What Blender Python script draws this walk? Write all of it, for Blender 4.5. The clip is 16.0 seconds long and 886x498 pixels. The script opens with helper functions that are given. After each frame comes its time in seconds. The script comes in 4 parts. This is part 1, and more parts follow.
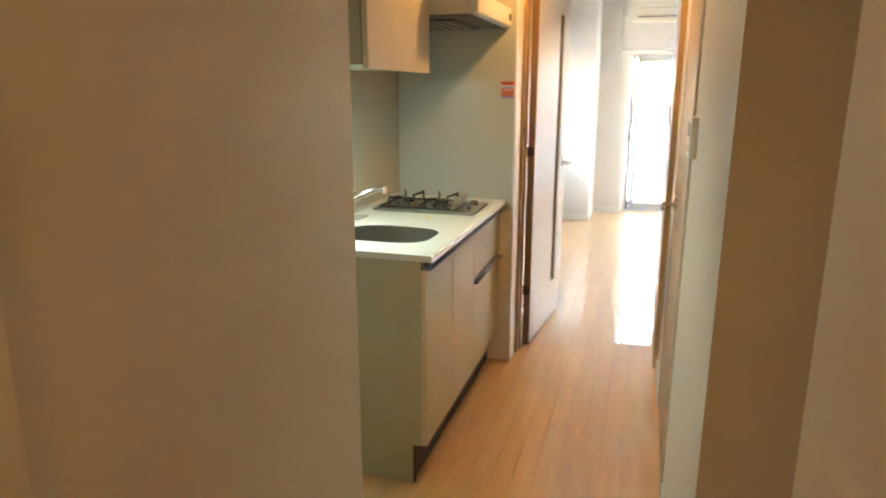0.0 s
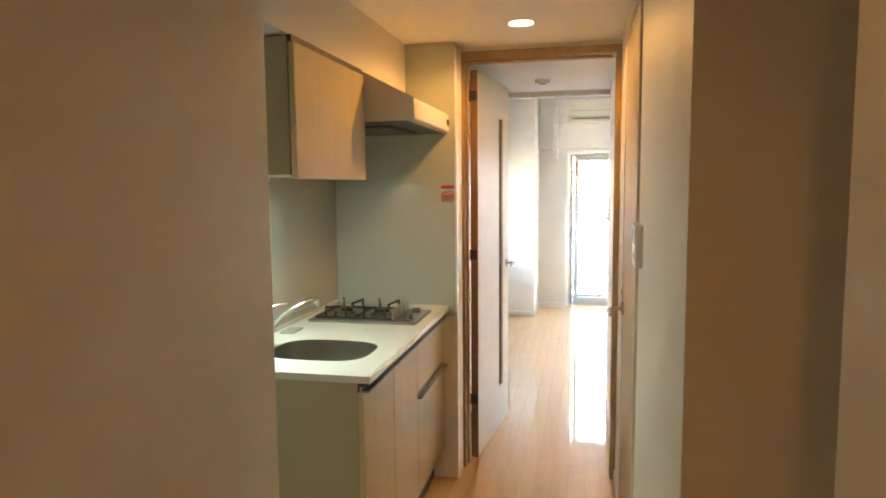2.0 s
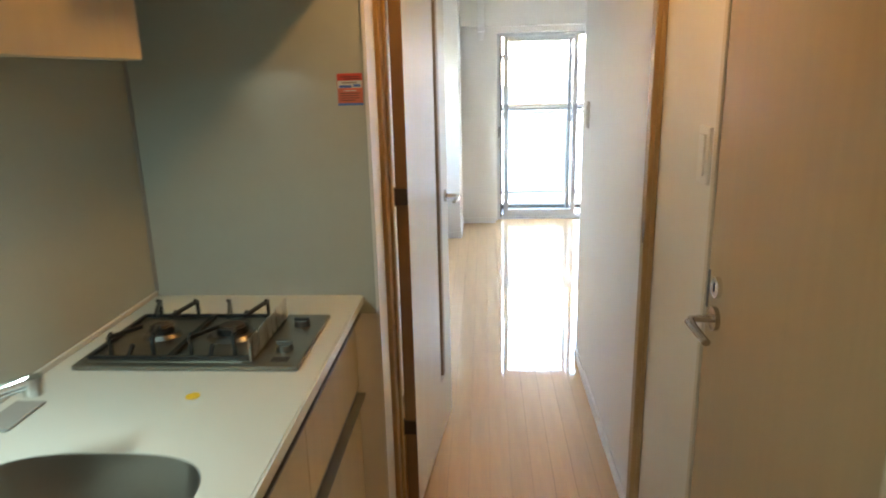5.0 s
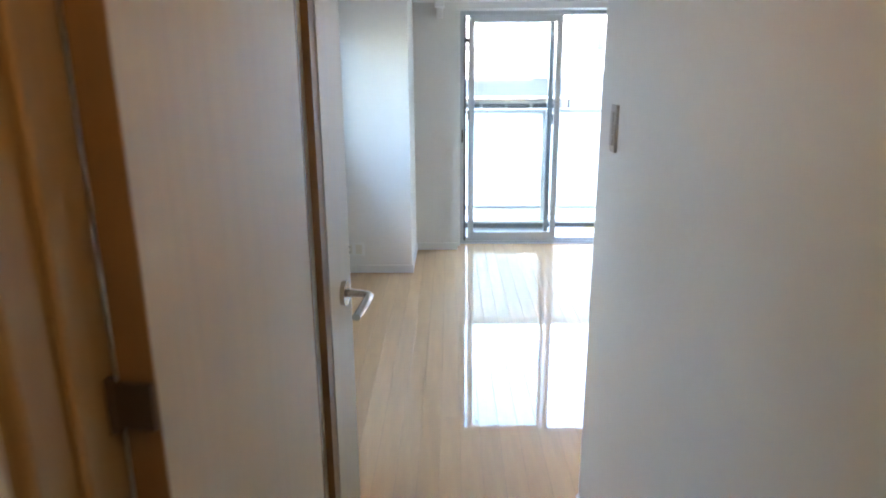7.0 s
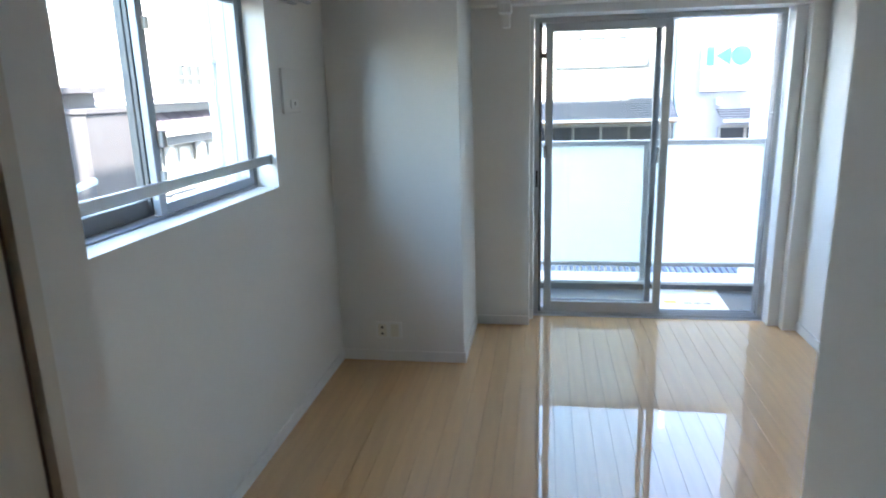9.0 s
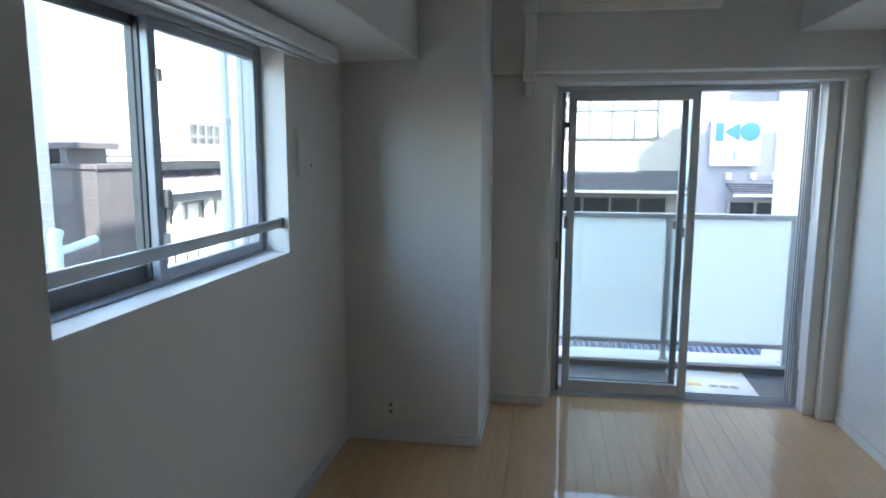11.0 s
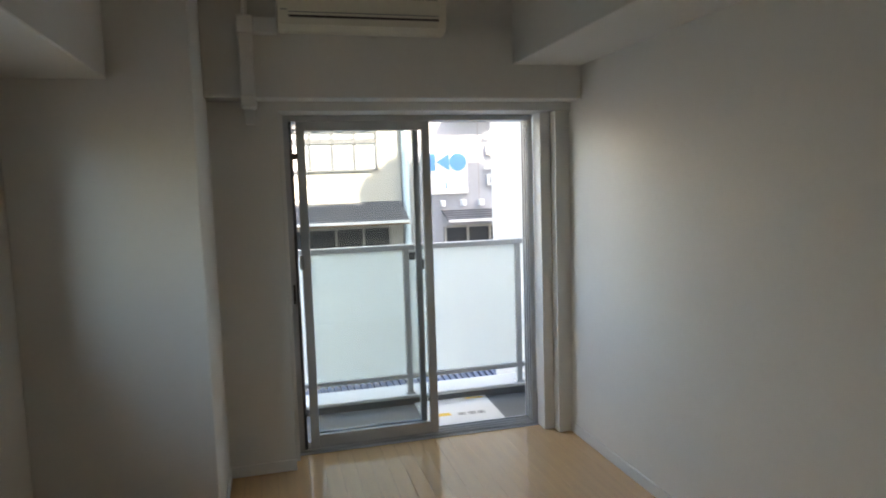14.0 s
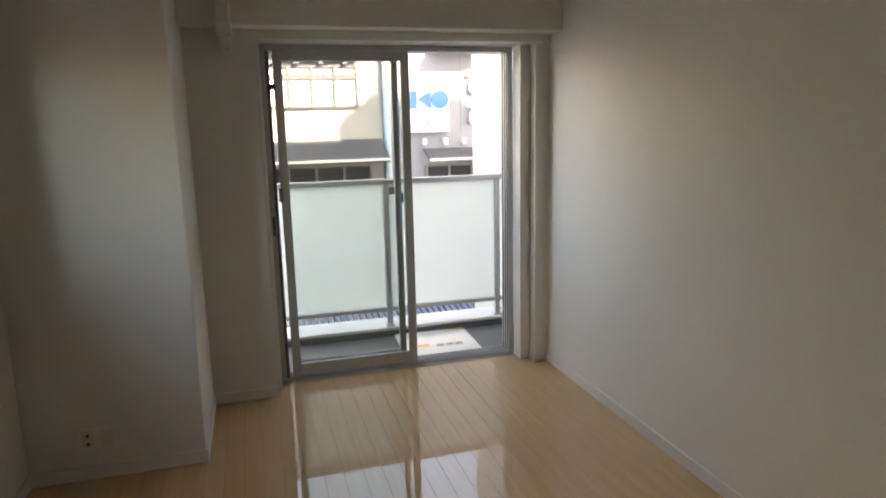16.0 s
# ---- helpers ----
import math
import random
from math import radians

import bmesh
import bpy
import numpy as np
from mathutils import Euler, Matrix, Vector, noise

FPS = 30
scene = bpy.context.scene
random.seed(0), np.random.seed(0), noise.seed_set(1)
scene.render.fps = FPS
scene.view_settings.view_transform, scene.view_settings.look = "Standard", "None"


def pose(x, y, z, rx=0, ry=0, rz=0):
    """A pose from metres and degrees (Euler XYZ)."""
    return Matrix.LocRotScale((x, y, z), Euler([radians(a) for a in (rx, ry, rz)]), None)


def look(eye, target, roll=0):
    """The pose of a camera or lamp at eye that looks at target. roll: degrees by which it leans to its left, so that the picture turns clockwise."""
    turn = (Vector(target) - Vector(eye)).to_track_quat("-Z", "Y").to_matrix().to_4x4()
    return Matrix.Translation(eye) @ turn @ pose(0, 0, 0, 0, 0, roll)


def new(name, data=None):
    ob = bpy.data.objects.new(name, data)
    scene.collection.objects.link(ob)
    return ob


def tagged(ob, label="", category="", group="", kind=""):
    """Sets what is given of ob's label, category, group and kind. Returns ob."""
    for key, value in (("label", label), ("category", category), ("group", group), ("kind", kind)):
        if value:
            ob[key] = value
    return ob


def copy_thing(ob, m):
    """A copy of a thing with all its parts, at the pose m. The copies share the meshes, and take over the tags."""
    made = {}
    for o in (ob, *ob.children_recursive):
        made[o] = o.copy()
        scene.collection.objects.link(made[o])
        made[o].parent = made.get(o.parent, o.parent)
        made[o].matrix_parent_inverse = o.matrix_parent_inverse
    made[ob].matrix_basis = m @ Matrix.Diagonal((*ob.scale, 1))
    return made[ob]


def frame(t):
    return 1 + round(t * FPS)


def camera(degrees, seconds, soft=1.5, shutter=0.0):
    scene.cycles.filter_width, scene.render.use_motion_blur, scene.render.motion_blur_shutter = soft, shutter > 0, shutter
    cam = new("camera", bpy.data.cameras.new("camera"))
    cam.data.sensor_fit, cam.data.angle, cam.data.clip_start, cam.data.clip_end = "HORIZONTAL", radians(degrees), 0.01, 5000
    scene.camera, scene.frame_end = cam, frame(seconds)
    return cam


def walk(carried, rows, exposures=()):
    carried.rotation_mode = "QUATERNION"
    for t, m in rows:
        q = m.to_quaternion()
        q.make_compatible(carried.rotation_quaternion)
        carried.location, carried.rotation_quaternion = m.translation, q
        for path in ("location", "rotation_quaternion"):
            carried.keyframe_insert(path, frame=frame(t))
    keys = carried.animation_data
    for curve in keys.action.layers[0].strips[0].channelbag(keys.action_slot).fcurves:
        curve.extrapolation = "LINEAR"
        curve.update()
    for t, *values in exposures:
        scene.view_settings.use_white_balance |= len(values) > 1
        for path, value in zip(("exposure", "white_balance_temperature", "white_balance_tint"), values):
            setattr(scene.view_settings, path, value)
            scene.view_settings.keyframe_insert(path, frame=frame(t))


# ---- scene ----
cam = camera(68.0, 16.0, soft=1.9, shutter=0.4)
PATH = [
    (0, (0.312, 0.139, 1.383), (-0.25, 1.999, 0.91), 0.1),
    (0.5, (0.219, 0.198, 1.39), (-0.136, 2.109, 0.92), 0.7),
    (1, (0.225, 0.25, 1.408), (-0.127, 2.194, 1.094), -0.1),
    (1.5, (0.27, 0.272, 1.425), (-0.148, 2.217, 1.215), 0.2),
    (2, (0.298, 0.289, 1.424), (-0.12, 2.235, 1.228), -0.5),
    (2.5, (0.266, 0.381, 1.418), (-0.146, 2.314, 1.113), -0.5),
    (3, (0.185, 0.643, 1.414), (-0.223, 2.546, 0.952), 0.8),
    (3.2, (0.164, 0.722, 1.424), (-0.274, 2.607, 0.919), 1.3),
    (5.3, (-0.006, 1.864, 1.409), (-0.094, 3.792, 0.883), -1.6),
    (5.5, (0.01, 1.996, 1.392), (-0.066, 3.921, 0.855), -1.6),
    (6, (0.056, 2.337, 1.401), (0.005, 4.265, 0.874), -1.1),
    (6.5, (0.043, 2.672, 1.39), (0.057, 4.604, 0.873), 0.6),
    (7, (0.053, 2.999, 1.374), (0.03, 4.925, 0.835), -0.3),
    (7.5, (0.112, 3.369, 1.382), (0.056, 5.302, 0.872), -0.7),
    (8, (0.11, 3.689, 1.379), (0.042, 5.62, 0.862), -0.3),
    (8.5, (0.125, 3.937, 1.367), (-0.028, 5.857, 0.828), -0.8),
    (9, (0.193, 4.159, 1.384), (-0.112, 6.078, 0.91), -1.6),
    (9.5, (0.139, 4.297, 1.406), (-0.229, 6.21, 0.957), -1.6),
    (9.7, (0.09, 4.308, 1.381), (-0.268, 6.234, 0.98), -0.8),
    (12, (0.125, 4.417, 1.384), (-0.116, 6.385, 1.119), -0.1),
    (12.5, (0.169, 4.529, 1.4), (0.038, 6.508, 1.144), 0.2),
    (13, (0.133, 4.606, 1.394), (0.203, 6.59, 1.147), -0.2),
    (13.5, (0.055, 4.659, 1.386), (0.387, 6.618, 1.164), -1.3),
    (14, (0.048, 4.662, 1.385), (0.549, 6.589, 1.191), -1.8),
    (14.5, (0.038, 4.641, 1.367), (0.632, 6.543, 1.195), -2.0),
    (15, (0.037, 4.622, 1.363), (0.646, 6.521, 1.205), -1.8),
    (15.5, (0.044, 4.603, 1.357), (0.621, 6.503, 1.118), -1.3),
    (16, (0.052, 4.618, 1.349), (0.594, 6.506, 0.976), -1.3),
]
EXPOSURES = [(0.0, 6.85, 8900, 17), (1.5, 6.7, 8900, 17), (3.2, 6.5, 9400, 18), (5.3, 6.1, 7500, 12), (6.2, 5.84, 6900, 11), (7.0, 5.55, 6600, 12), (8.0, 5.1, 6800, 14), (9.0, 4.42, 6700, 10), (9.7, 3.9, 6600, 10), (11.8, 3.57, 6600, 9), (13.0, 3.55, 7400, 13), (14.0, 3.40, 8700, 15), (16.0, 3.42, 10200, 19)]
walk(cam, [(t, look(eye, target, roll)) for t, eye, target, roll in PATH], EXPOSURES)

# ---- world and large lights ----
SUN_EL, SUN_DIR = radians(40), Vector((-0.55, 0.83, 0)).normalized()
world = bpy.data.worlds.new("world")
scene.world = world
world.use_nodes = True
wn = world.node_tree.nodes
sky = wn.new("ShaderNodeTexSky")
sky.sky_type, sky.sun_disc = "NISHITA", False
sky.sun_elevation, sky.sun_rotation = SUN_EL, math.atan2(-SUN_DIR.x, -SUN_DIR.y)
world.node_tree.links.new(sky.outputs[0], wn["Background"].inputs[0])
wn["Background"].inputs[1].default_value = 0.15
sun = new("sun", bpy.data.lights.new("sun", "SUN"))
sun.data.energy, sun.data.angle, sun.data.color = 3.4, radians(0.6), (1.0, 0.97, 0.92)
way = SUN_DIR * math.cos(SUN_EL) + Vector((0, 0, -math.sin(SUN_EL)))
sun.matrix_world = look((8, -20, 25), Vector((8, -20, 25)) + way)


def lamp(name, where, target, size, watts, colour, shape="DISK", size_y=0.0):
    data = bpy.data.lights.new(name, "AREA")
    data.shape, data.size, data.energy, data.color = shape, size, watts, colour
    if size_y:
        data.size_y = size_y
    ob = new(name, data)
    ob.matrix_world = look(where, target)
    return ob


bulb = new("hall_downlight_lamp", bpy.data.lights.new("hall_downlight_lamp", "SPOT"))
bulb.data.energy, bulb.data.shadow_soft_size, bulb.data.color = 0.185, 0.04, (1.0, 0.55, 0.185)
bulb.data.spot_size, bulb.data.spot_blend = radians(172), 0.35
bulb.location = (0.043, 3.006, 2.028)
# added fill lamp, out of view, brightens the entrance walls
fill_bulb = new("entrance_fill_lamp", bulb.data.copy())
fill_bulb.data.energy = 0.105
fill_bulb.location = (0.10, -0.65, 2.028)
# added lamp, out of view, throws a blue patch through the west window
lamp("column_fill_light", (-1.9, 3.6, 2.2), (-0.45, 7.31, 0.95), 0.5, 2.6, (0.31, 0.62, 1.0), "RECTANGLE", 0.5)
lamp("under_cabinet_lamp", (-0.78, 2.22, 1.437), (-0.78, 2.22, 0), 0.05, 0.085, (0.50, 0.86, 1.0), "RECTANGLE", 0.20)


# ---- materials ----
def material(name, colour, rough=0.5, metal=0.0, var=0.06, scale=6.0, bump=0.0, bump_scale=200.0, coat=0.0, stretch=(1, 1, 1), per_object=0.0, spec=0.5, coat_rough=0.07, coat_ior=1.7):
    """A plain surface whose colour drifts at two scales, with fine relief."""
    m = bpy.data.materials.new(name)
    m.use_nodes = True
    nt = m.node_tree
    n, l = nt.nodes, nt.links
    b = n["Principled BSDF"]
    b.inputs["Roughness"].default_value, b.inputs["Metallic"].default_value = rough, metal
    b.inputs["Specular IOR Level"].default_value = spec
    b.inputs["Coat Weight"].default_value, b.inputs["Coat Roughness"].default_value, b.inputs["Coat IOR"].default_value = coat, coat_rough, coat_ior
    tc, mp = n.new("ShaderNodeTexCoord"), n.new("ShaderNodeMapping")
    mp.inputs["Scale"].default_value = stretch
    l.new(tc.outputs["Object"], mp.inputs[0])
    big, small = n.new("ShaderNodeTexNoise"), n.new("ShaderNodeTexNoise")
    big.inputs["Scale"].default_value, small.inputs["Scale"].default_value = scale, scale * 14
    big.inputs["Detail"].default_value = small.inputs["Detail"].default_value = 3.0
    l.new(mp.outputs[0], big.inputs["Vector"])
    l.new(mp.outputs[0], small.inputs["Vector"])
    mix = n.new("ShaderNodeMath")
    mix.operation = "MULTIPLY_ADD"
    mix.inputs[1].default_value = 0.4
    l.new(small.outputs[0], mix.inputs[0])
    l.new(big.outputs[0], mix.inputs[2])
    ramp = n.new("ShaderNodeMapRange")
    ramp.inputs["From Min"].default_value, ramp.inputs["From Max"].default_value = 0.4, 1.0
    ramp.inputs["To Min"].default_value, ramp.inputs["To Max"].default_value = 1 - var, 1 + var
    l.new(mix.outputs[0], ramp.inputs[0])
    value = ramp.outputs[0]
    if per_object:
        info, spread, both = n.new("ShaderNodeObjectInfo"), n.new("ShaderNodeMapRange"), n.new("ShaderNodeMath")
        spread.inputs["To Min"].default_value, spread.inputs["To Max"].default_value = 1 - per_object, 1 + per_object
        l.new(info.outputs["Random"], spread.inputs[0])
        both.operation = "MULTIPLY"
        l.new(value, both.inputs[0])
        l.new(spread.outputs[0], both.inputs[1])
        value = both.outputs[0]
    hsv = n.new("ShaderNodeHueSaturation")
    hsv.inputs["Color"].default_value = (*colour, 1)
    l.new(value, hsv.inputs["Value"])
    l.new(hsv.outputs[0], b.inputs["Base Color"])
    rr = n.new("ShaderNodeMapRange")
    rr.inputs["To Min"].default_value, rr.inputs["To Max"].default_value = rough * 0.85, min(1, rough * 1.15)
    l.new(big.outputs[0], rr.inputs[0])
    l.new(rr.outputs[0], b.inputs["Roughness"])
    if bump:
        tx, bp = n.new("ShaderNodeTexNoise"), n.new("ShaderNodeBump")
        tx.inputs["Scale"].default_value, tx.inputs["Detail"].default_value = bump_scale, 4.0
        bp.inputs["Strength"].default_value, bp.inputs["Distance"].default_value = bump, 0.002
        l.new(mp.outputs[0], tx.inputs["Vector"])
        l.new(tx.outputs[0], bp.inputs["Height"])
        l.new(bp.outputs[0], b.inputs["Normal"])
    return m


def glow(name, colour, strength):
    m = bpy.data.materials.new(name)
    m.use_nodes = True
    b = m.node_tree.nodes["Principled BSDF"]
    b.inputs["Base Color"].default_value = (*colour, 1)
    b.inputs["Emission Color"].default_value, b.inputs["Emission Strength"].default_value = (*colour, 1), strength
    return m


def clear_glass(name):
    m = bpy.data.materials.new(name)
    m.use_nodes = True
    n, l = m.node_tree.nodes, m.node_tree.links
    mix, thin, shine = n.new("ShaderNodeMixShader"), n.new("ShaderNodeBsdfTransparent"), n.new("ShaderNodeBsdfGlossy")
    thin.inputs[0].default_value = (0.935, 0.955, 0.945, 1)
    shine.inputs["Roughness"].default_value = 0.02
    mix.inputs[0].default_value = 0.035
    l.new(thin.outputs[0], mix.inputs[1])
    l.new(shine.outputs[0], mix.inputs[2])
    l.new(mix.outputs[0], n["Material Output"].inputs[0])
    return m


def frosted(name):
    m = bpy.data.materials.new(name)
    m.use_nodes = True
    n, l = m.node_tree.nodes, m.node_tree.links
    mix, through_it, face = n.new("ShaderNodeMixShader"), n.new("ShaderNodeBsdfTranslucent"), n["Principled BSDF"]
    through_it.inputs[0].default_value = (0.93, 0.97, 0.96, 1)
    face.inputs["Base Color"].default_value, face.inputs["Roughness"].default_value = (0.86, 0.90, 0.89, 1), 0.35
    mix.inputs[0].default_value = 0.6
    l.new(face.outputs[0], mix.inputs[1])
    l.new(through_it.outputs[0], mix.inputs[2])
    l.new(mix.outputs[0], n["Material Output"].inputs[0])
    return m


WALL = material("white_wallpaper", (0.765, 0.742, 0.70), 0.5, var=0.025, scale=2.5, bump=0.16, bump_scale=350, spec=0.35)
CEIL = material("white_ceiling_paper", (0.76, 0.75, 0.73), 0.8, var=0.02, scale=2.0, bump=0.2, bump_scale=300)
TRIM = material("white_trim", (0.77, 0.75, 0.715), 0.4, var=0.02)
PLANK = material("maple_flooring", (0.66, 0.395, 0.19), 0.5, var=0.09, scale=5.0, stretch=(6, 0.5, 1), per_object=0.03, coat=1.0, spec=0.2, coat_rough=0.035, coat_ior=1.6)
GAP = material("dark_joint", (0.30, 0.19, 0.10), 0.6)
CASING = material("tan_wood_casing", (0.37, 0.25, 0.125), 0.38, var=0.14, scale=4.0, stretch=(8, 8, 0.5), coat=0.1)
TANLEAF = material("tan_grained_door", (0.46, 0.34, 0.21), 0.42, var=0.06, scale=4.0, stretch=(10, 10, 0.4), bump=0.06, bump_scale=90)
LEAF = material("pale_grained_door", (0.62, 0.555, 0.455), 0.42, var=0.05, scale=4.0, stretch=(10, 10, 0.4), bump=0.06, bump_scale=90)
DARKRED = material("dark_red_brown_edge", (0.10, 0.042, 0.028), 0.5, var=0.1)
PLATE = material("grey_beige_plastic", (0.50, 0.46, 0.42), 0.4, var=0.02)
EDGE = material("brown_edge_strip", (0.24, 0.145, 0.068), 0.45, var=0.12, scale=5.0, stretch=(6, 6, 0.6))
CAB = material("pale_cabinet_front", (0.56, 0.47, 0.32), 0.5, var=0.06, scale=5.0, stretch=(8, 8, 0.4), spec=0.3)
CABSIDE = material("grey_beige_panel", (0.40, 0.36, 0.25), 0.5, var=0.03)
COUNTER = material("white_resin_counter", (0.60, 0.595, 0.545), 0.4, var=0.012, scale=1.2)
SPLASH = material("pale_green_splash_panel", (0.45, 0.47, 0.42), 0.22, var=0.03, scale=3.0)
STEEL = material("brushed_steel", (0.62, 0.61, 0.58), 0.28, metal=1.0, var=0.06, scale=10, stretch=(1, 14, 1))
CHROME = material("chrome", (0.80, 0.80, 0.80), 0.10, metal=1.0, var=0.02)
HOBSTEEL = material("stained_hob_steel", (0.25, 0.235, 0.20), 0.34, metal=0.9, var=0.14, scale=14)
BURNER = material("heat_darkened_steel", (0.20, 0.19, 0.18), 0.34, metal=1.0, var=0.2, scale=20)
PULL = material("dull_aluminium_pull", (0.20, 0.205, 0.21), 0.42, metal=0.4, var=0.06, scale=8)
SALMON = material("faded_red_label", (0.60, 0.16, 0.10), 0.4)
NICKEL = material("brushed_nickel", (0.46, 0.44, 0.41), 0.24, metal=1.0, var=0.05, scale=12)
BLACK = material("black_enamel", (0.018, 0.017, 0.016), 0.35, var=0.15)
DARK = material("dark_brown_plastic", (0.055, 0.038, 0.028), 0.5, var=0.1)
GREY = material("grey_plastic", (0.30, 0.29, 0.27), 0.5)
# dark grey for the underside of the hood
HOODUNDER = material("dark_hood_steel", (0.085, 0.078, 0.068), 0.45, metal=0.3, var=0.2, scale=9)
HOODW = material("cream_enamel_hood", (0.66, 0.62, 0.54), 0.35, var=0.03)
PLASTIC = material("white_plastic", (0.80, 0.79, 0.76), 0.35, var=0.02)
CREAM = material("aged_white_plastic", (0.74, 0.70, 0.60), 0.42, var=0.03)
SINKSTEEL = material("satin_sink_steel", (0.36, 0.335, 0.30), 0.38, metal=1.0, var=0.06, scale=10)
ALU = material("silver_aluminium", (0.50, 0.51, 0.52), 0.36, metal=0.3, var=0.06, scale=8)
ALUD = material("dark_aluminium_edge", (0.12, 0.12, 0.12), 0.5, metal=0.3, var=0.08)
GLASS = clear_glass("window_glass")
# silver aluminium darkened in colour to look backlit
ALUW = material("backlit_aluminium", (0.30, 0.32, 0.35), 0.4, metal=0.3, var=0.06, scale=8)
FROST = frosted("frosted_panel")
RED = material("red_label", (0.62, 0.07, 0.045), 0.4)
BLUE = material("blue_print", (0.06, 0.16, 0.50), 0.4)
PALE = material("pale_print", (0.62, 0.66, 0.66), 0.4)
YELLOW = material("yellow_sticker", (0.85, 0.52, 0.03), 0.4)
LCD = material("grey_display", (0.42, 0.48, 0.50), 0.25)
DIFFUSER = glow("lit_warm_diffuser", (1.0, 0.80, 0.50), 0.5)
TUBE = glow("lit_tube", (0.70, 0.98, 1.0), 0.05)
BALCONY = material("grey_balcony_sheet", (0.13, 0.135, 0.14), 0.6, var=0.12, scale=8, bump=0.2, bump_scale=150)
CONCRETE = material("painted_concrete", (0.68, 0.68, 0.66), 0.7, var=0.05, scale=3, bump=0.3, bump_scale=80)
FACADE_A = material("cream_render", (0.45, 0.43, 0.395), 0.85, var=0.08, scale=1.2, bump=0.3, bump_scale=40)
FACADE_B = material("grey_render", (0.36, 0.37, 0.40), 0.85, var=0.08, scale=1.0, bump=0.3, bump_scale=40)
FACADE_C = material("white_render", (0.72, 0.72, 0.71), 0.85, var=0.05, scale=1.0)
# grey pink tile, darkened in colour to stand in for shade
TILEWALL = material("shaded_grey_pink_tile", (0.058, 0.051, 0.055), 0.6, var=0.08, scale=3.0, per_object=0.06)
ROOF = material("dark_slate_roof", (0.11, 0.115, 0.13), 0.6, var=0.15, scale=4, bump=0.3, bump_scale=60)
ROOFM = material("mauve_roof_sheet", (0.12, 0.10, 0.115), 0.6, var=0.1, scale=2)
FACADE_D = material("off_white_render", (0.42, 0.42, 0.42), 0.85, var=0.07, scale=1.0)
DARKGLASS = material("dark_window_glass", (0.02, 0.022, 0.025), 0.3, var=0.2, scale=2)
PALEGLASS = material("frosted_window_glass", (0.60, 0.62, 0.62), 0.3, var=0.05)
BLUESHEET = material("blue_roof_sheet", (0.05, 0.085, 0.15), 0.45, var=0.12, scale=5)
SIGNBLUE = material("light_blue_sign_paint", (0.09, 0.28, 0.56), 0.4)
PIPEBLUE = material("pale_blue_pipe", (0.52, 0.66, 0.75), 0.4)
ASPHALT = material("asphalt", (0.052, 0.052, 0.055), 0.9, var=0.2, scale=0.8, bump=0.4, bump_scale=60)


# ---- mesh helpers ----
def finish(bm, name, mat, parent=None, label="", smooth=False):
    me = bpy.data.meshes.new(name)
    bmesh.ops.recalc_face_normals(bm, faces=bm.faces[:])
    if smooth:
        for f in bm.faces:
            f.smooth = True
    bm.to_mesh(me)
    bm.free()
    me.materials.append(mat)
    ob = new(name, me)
    if parent:
        ob.parent = parent
    if label:
        tagged(ob, label)
    return ob


part = finish


def add_box(bm, a, b, bevel=0.0, seg=1):
    x0, y0, z0 = (min(p, q) for p, q in zip(a, b))
    x1, y1, z1 = (max(p, q) for p, q in zip(a, b))
    vs = [bm.verts.new(c) for c in ((x0, y0, z0), (x1, y0, z0), (x1, y1, z0), (x0, y1, z0), (x0, y0, z1), (x1, y0, z1), (x1, y1, z1), (x0, y1, z1))]
    fs = [bm.faces.new([vs[i] for i in q]) for q in ((3, 2, 1, 0), (4, 5, 6, 7), (0, 1, 5, 4), (1, 2, 6, 5), (2, 3, 7, 6), (3, 0, 4, 7))]
    if bevel:
        bmesh.ops.bevel(bm, geom=list({e for f in fs for e in f.edges}), offset=bevel, segments=seg, affect="EDGES", profile=0.6)


def boxes(name, mat, items, parent=None, label="", bevel=0.0, seg=1):
    bm = bmesh.new()
    for a, b in items:
        add_box(bm, a, b, bevel, seg)
    return finish(bm, name, mat, parent, label)


def add_tube(bm, a, b, r, n=16, r2=None):
    a, b = Vector(a), Vector(b)
    m = Matrix.Translation((a + b) / 2) @ (b - a).to_track_quat("Z", "Y").to_matrix().to_4x4()
    bmesh.ops.create_cone(bm, cap_ends=True, segments=n, radius1=r, radius2=r if r2 is None else r2, depth=(b - a).length, matrix=m)


def tube(name, mat, a, b, r, parent=None, label="", n=16, r2=None):
    bm = bmesh.new()
    add_tube(bm, a, b, r, n, r2)
    ob = finish(bm, name, mat, parent, label, smooth=True)
    return sharp(ob)


def sharp(ob, angle=35):
    ob.data.set_sharp_from_angle(angle=radians(angle))
    return ob


def add_sweep(bm, pts, r, n=10, flat=1.0):
    """A round bar along a run of points; flat squashes it in height."""
    pts = [Vector(p) for p in pts]
    rings = []
    for i, p in enumerate(pts):
        d = (pts[min(i + 1, len(pts) - 1)] - pts[max(i - 1, 0)]).normalized()
        side = d.cross(Vector((0, 0, 1)))
        side = side.normalized() if side.length > 1e-4 else Vector((1, 0, 0))
        up = side.cross(d)
        rad = r[i] if isinstance(r, (list, tuple)) else r
        rings.append([bm.verts.new(p + (side * math.cos(k * math.tau / n) + up * math.sin(k * math.tau / n) * flat) * rad) for k in range(n)])
    for r0, r1 in zip(rings, rings[1:]):
        for k in range(n):
            bm.faces.new((r0[k], r0[(k + 1) % n], r1[(k + 1) % n], r1[k]))
    bm.faces.new(rings[0][::-1])
    bm.faces.new(rings[-1])


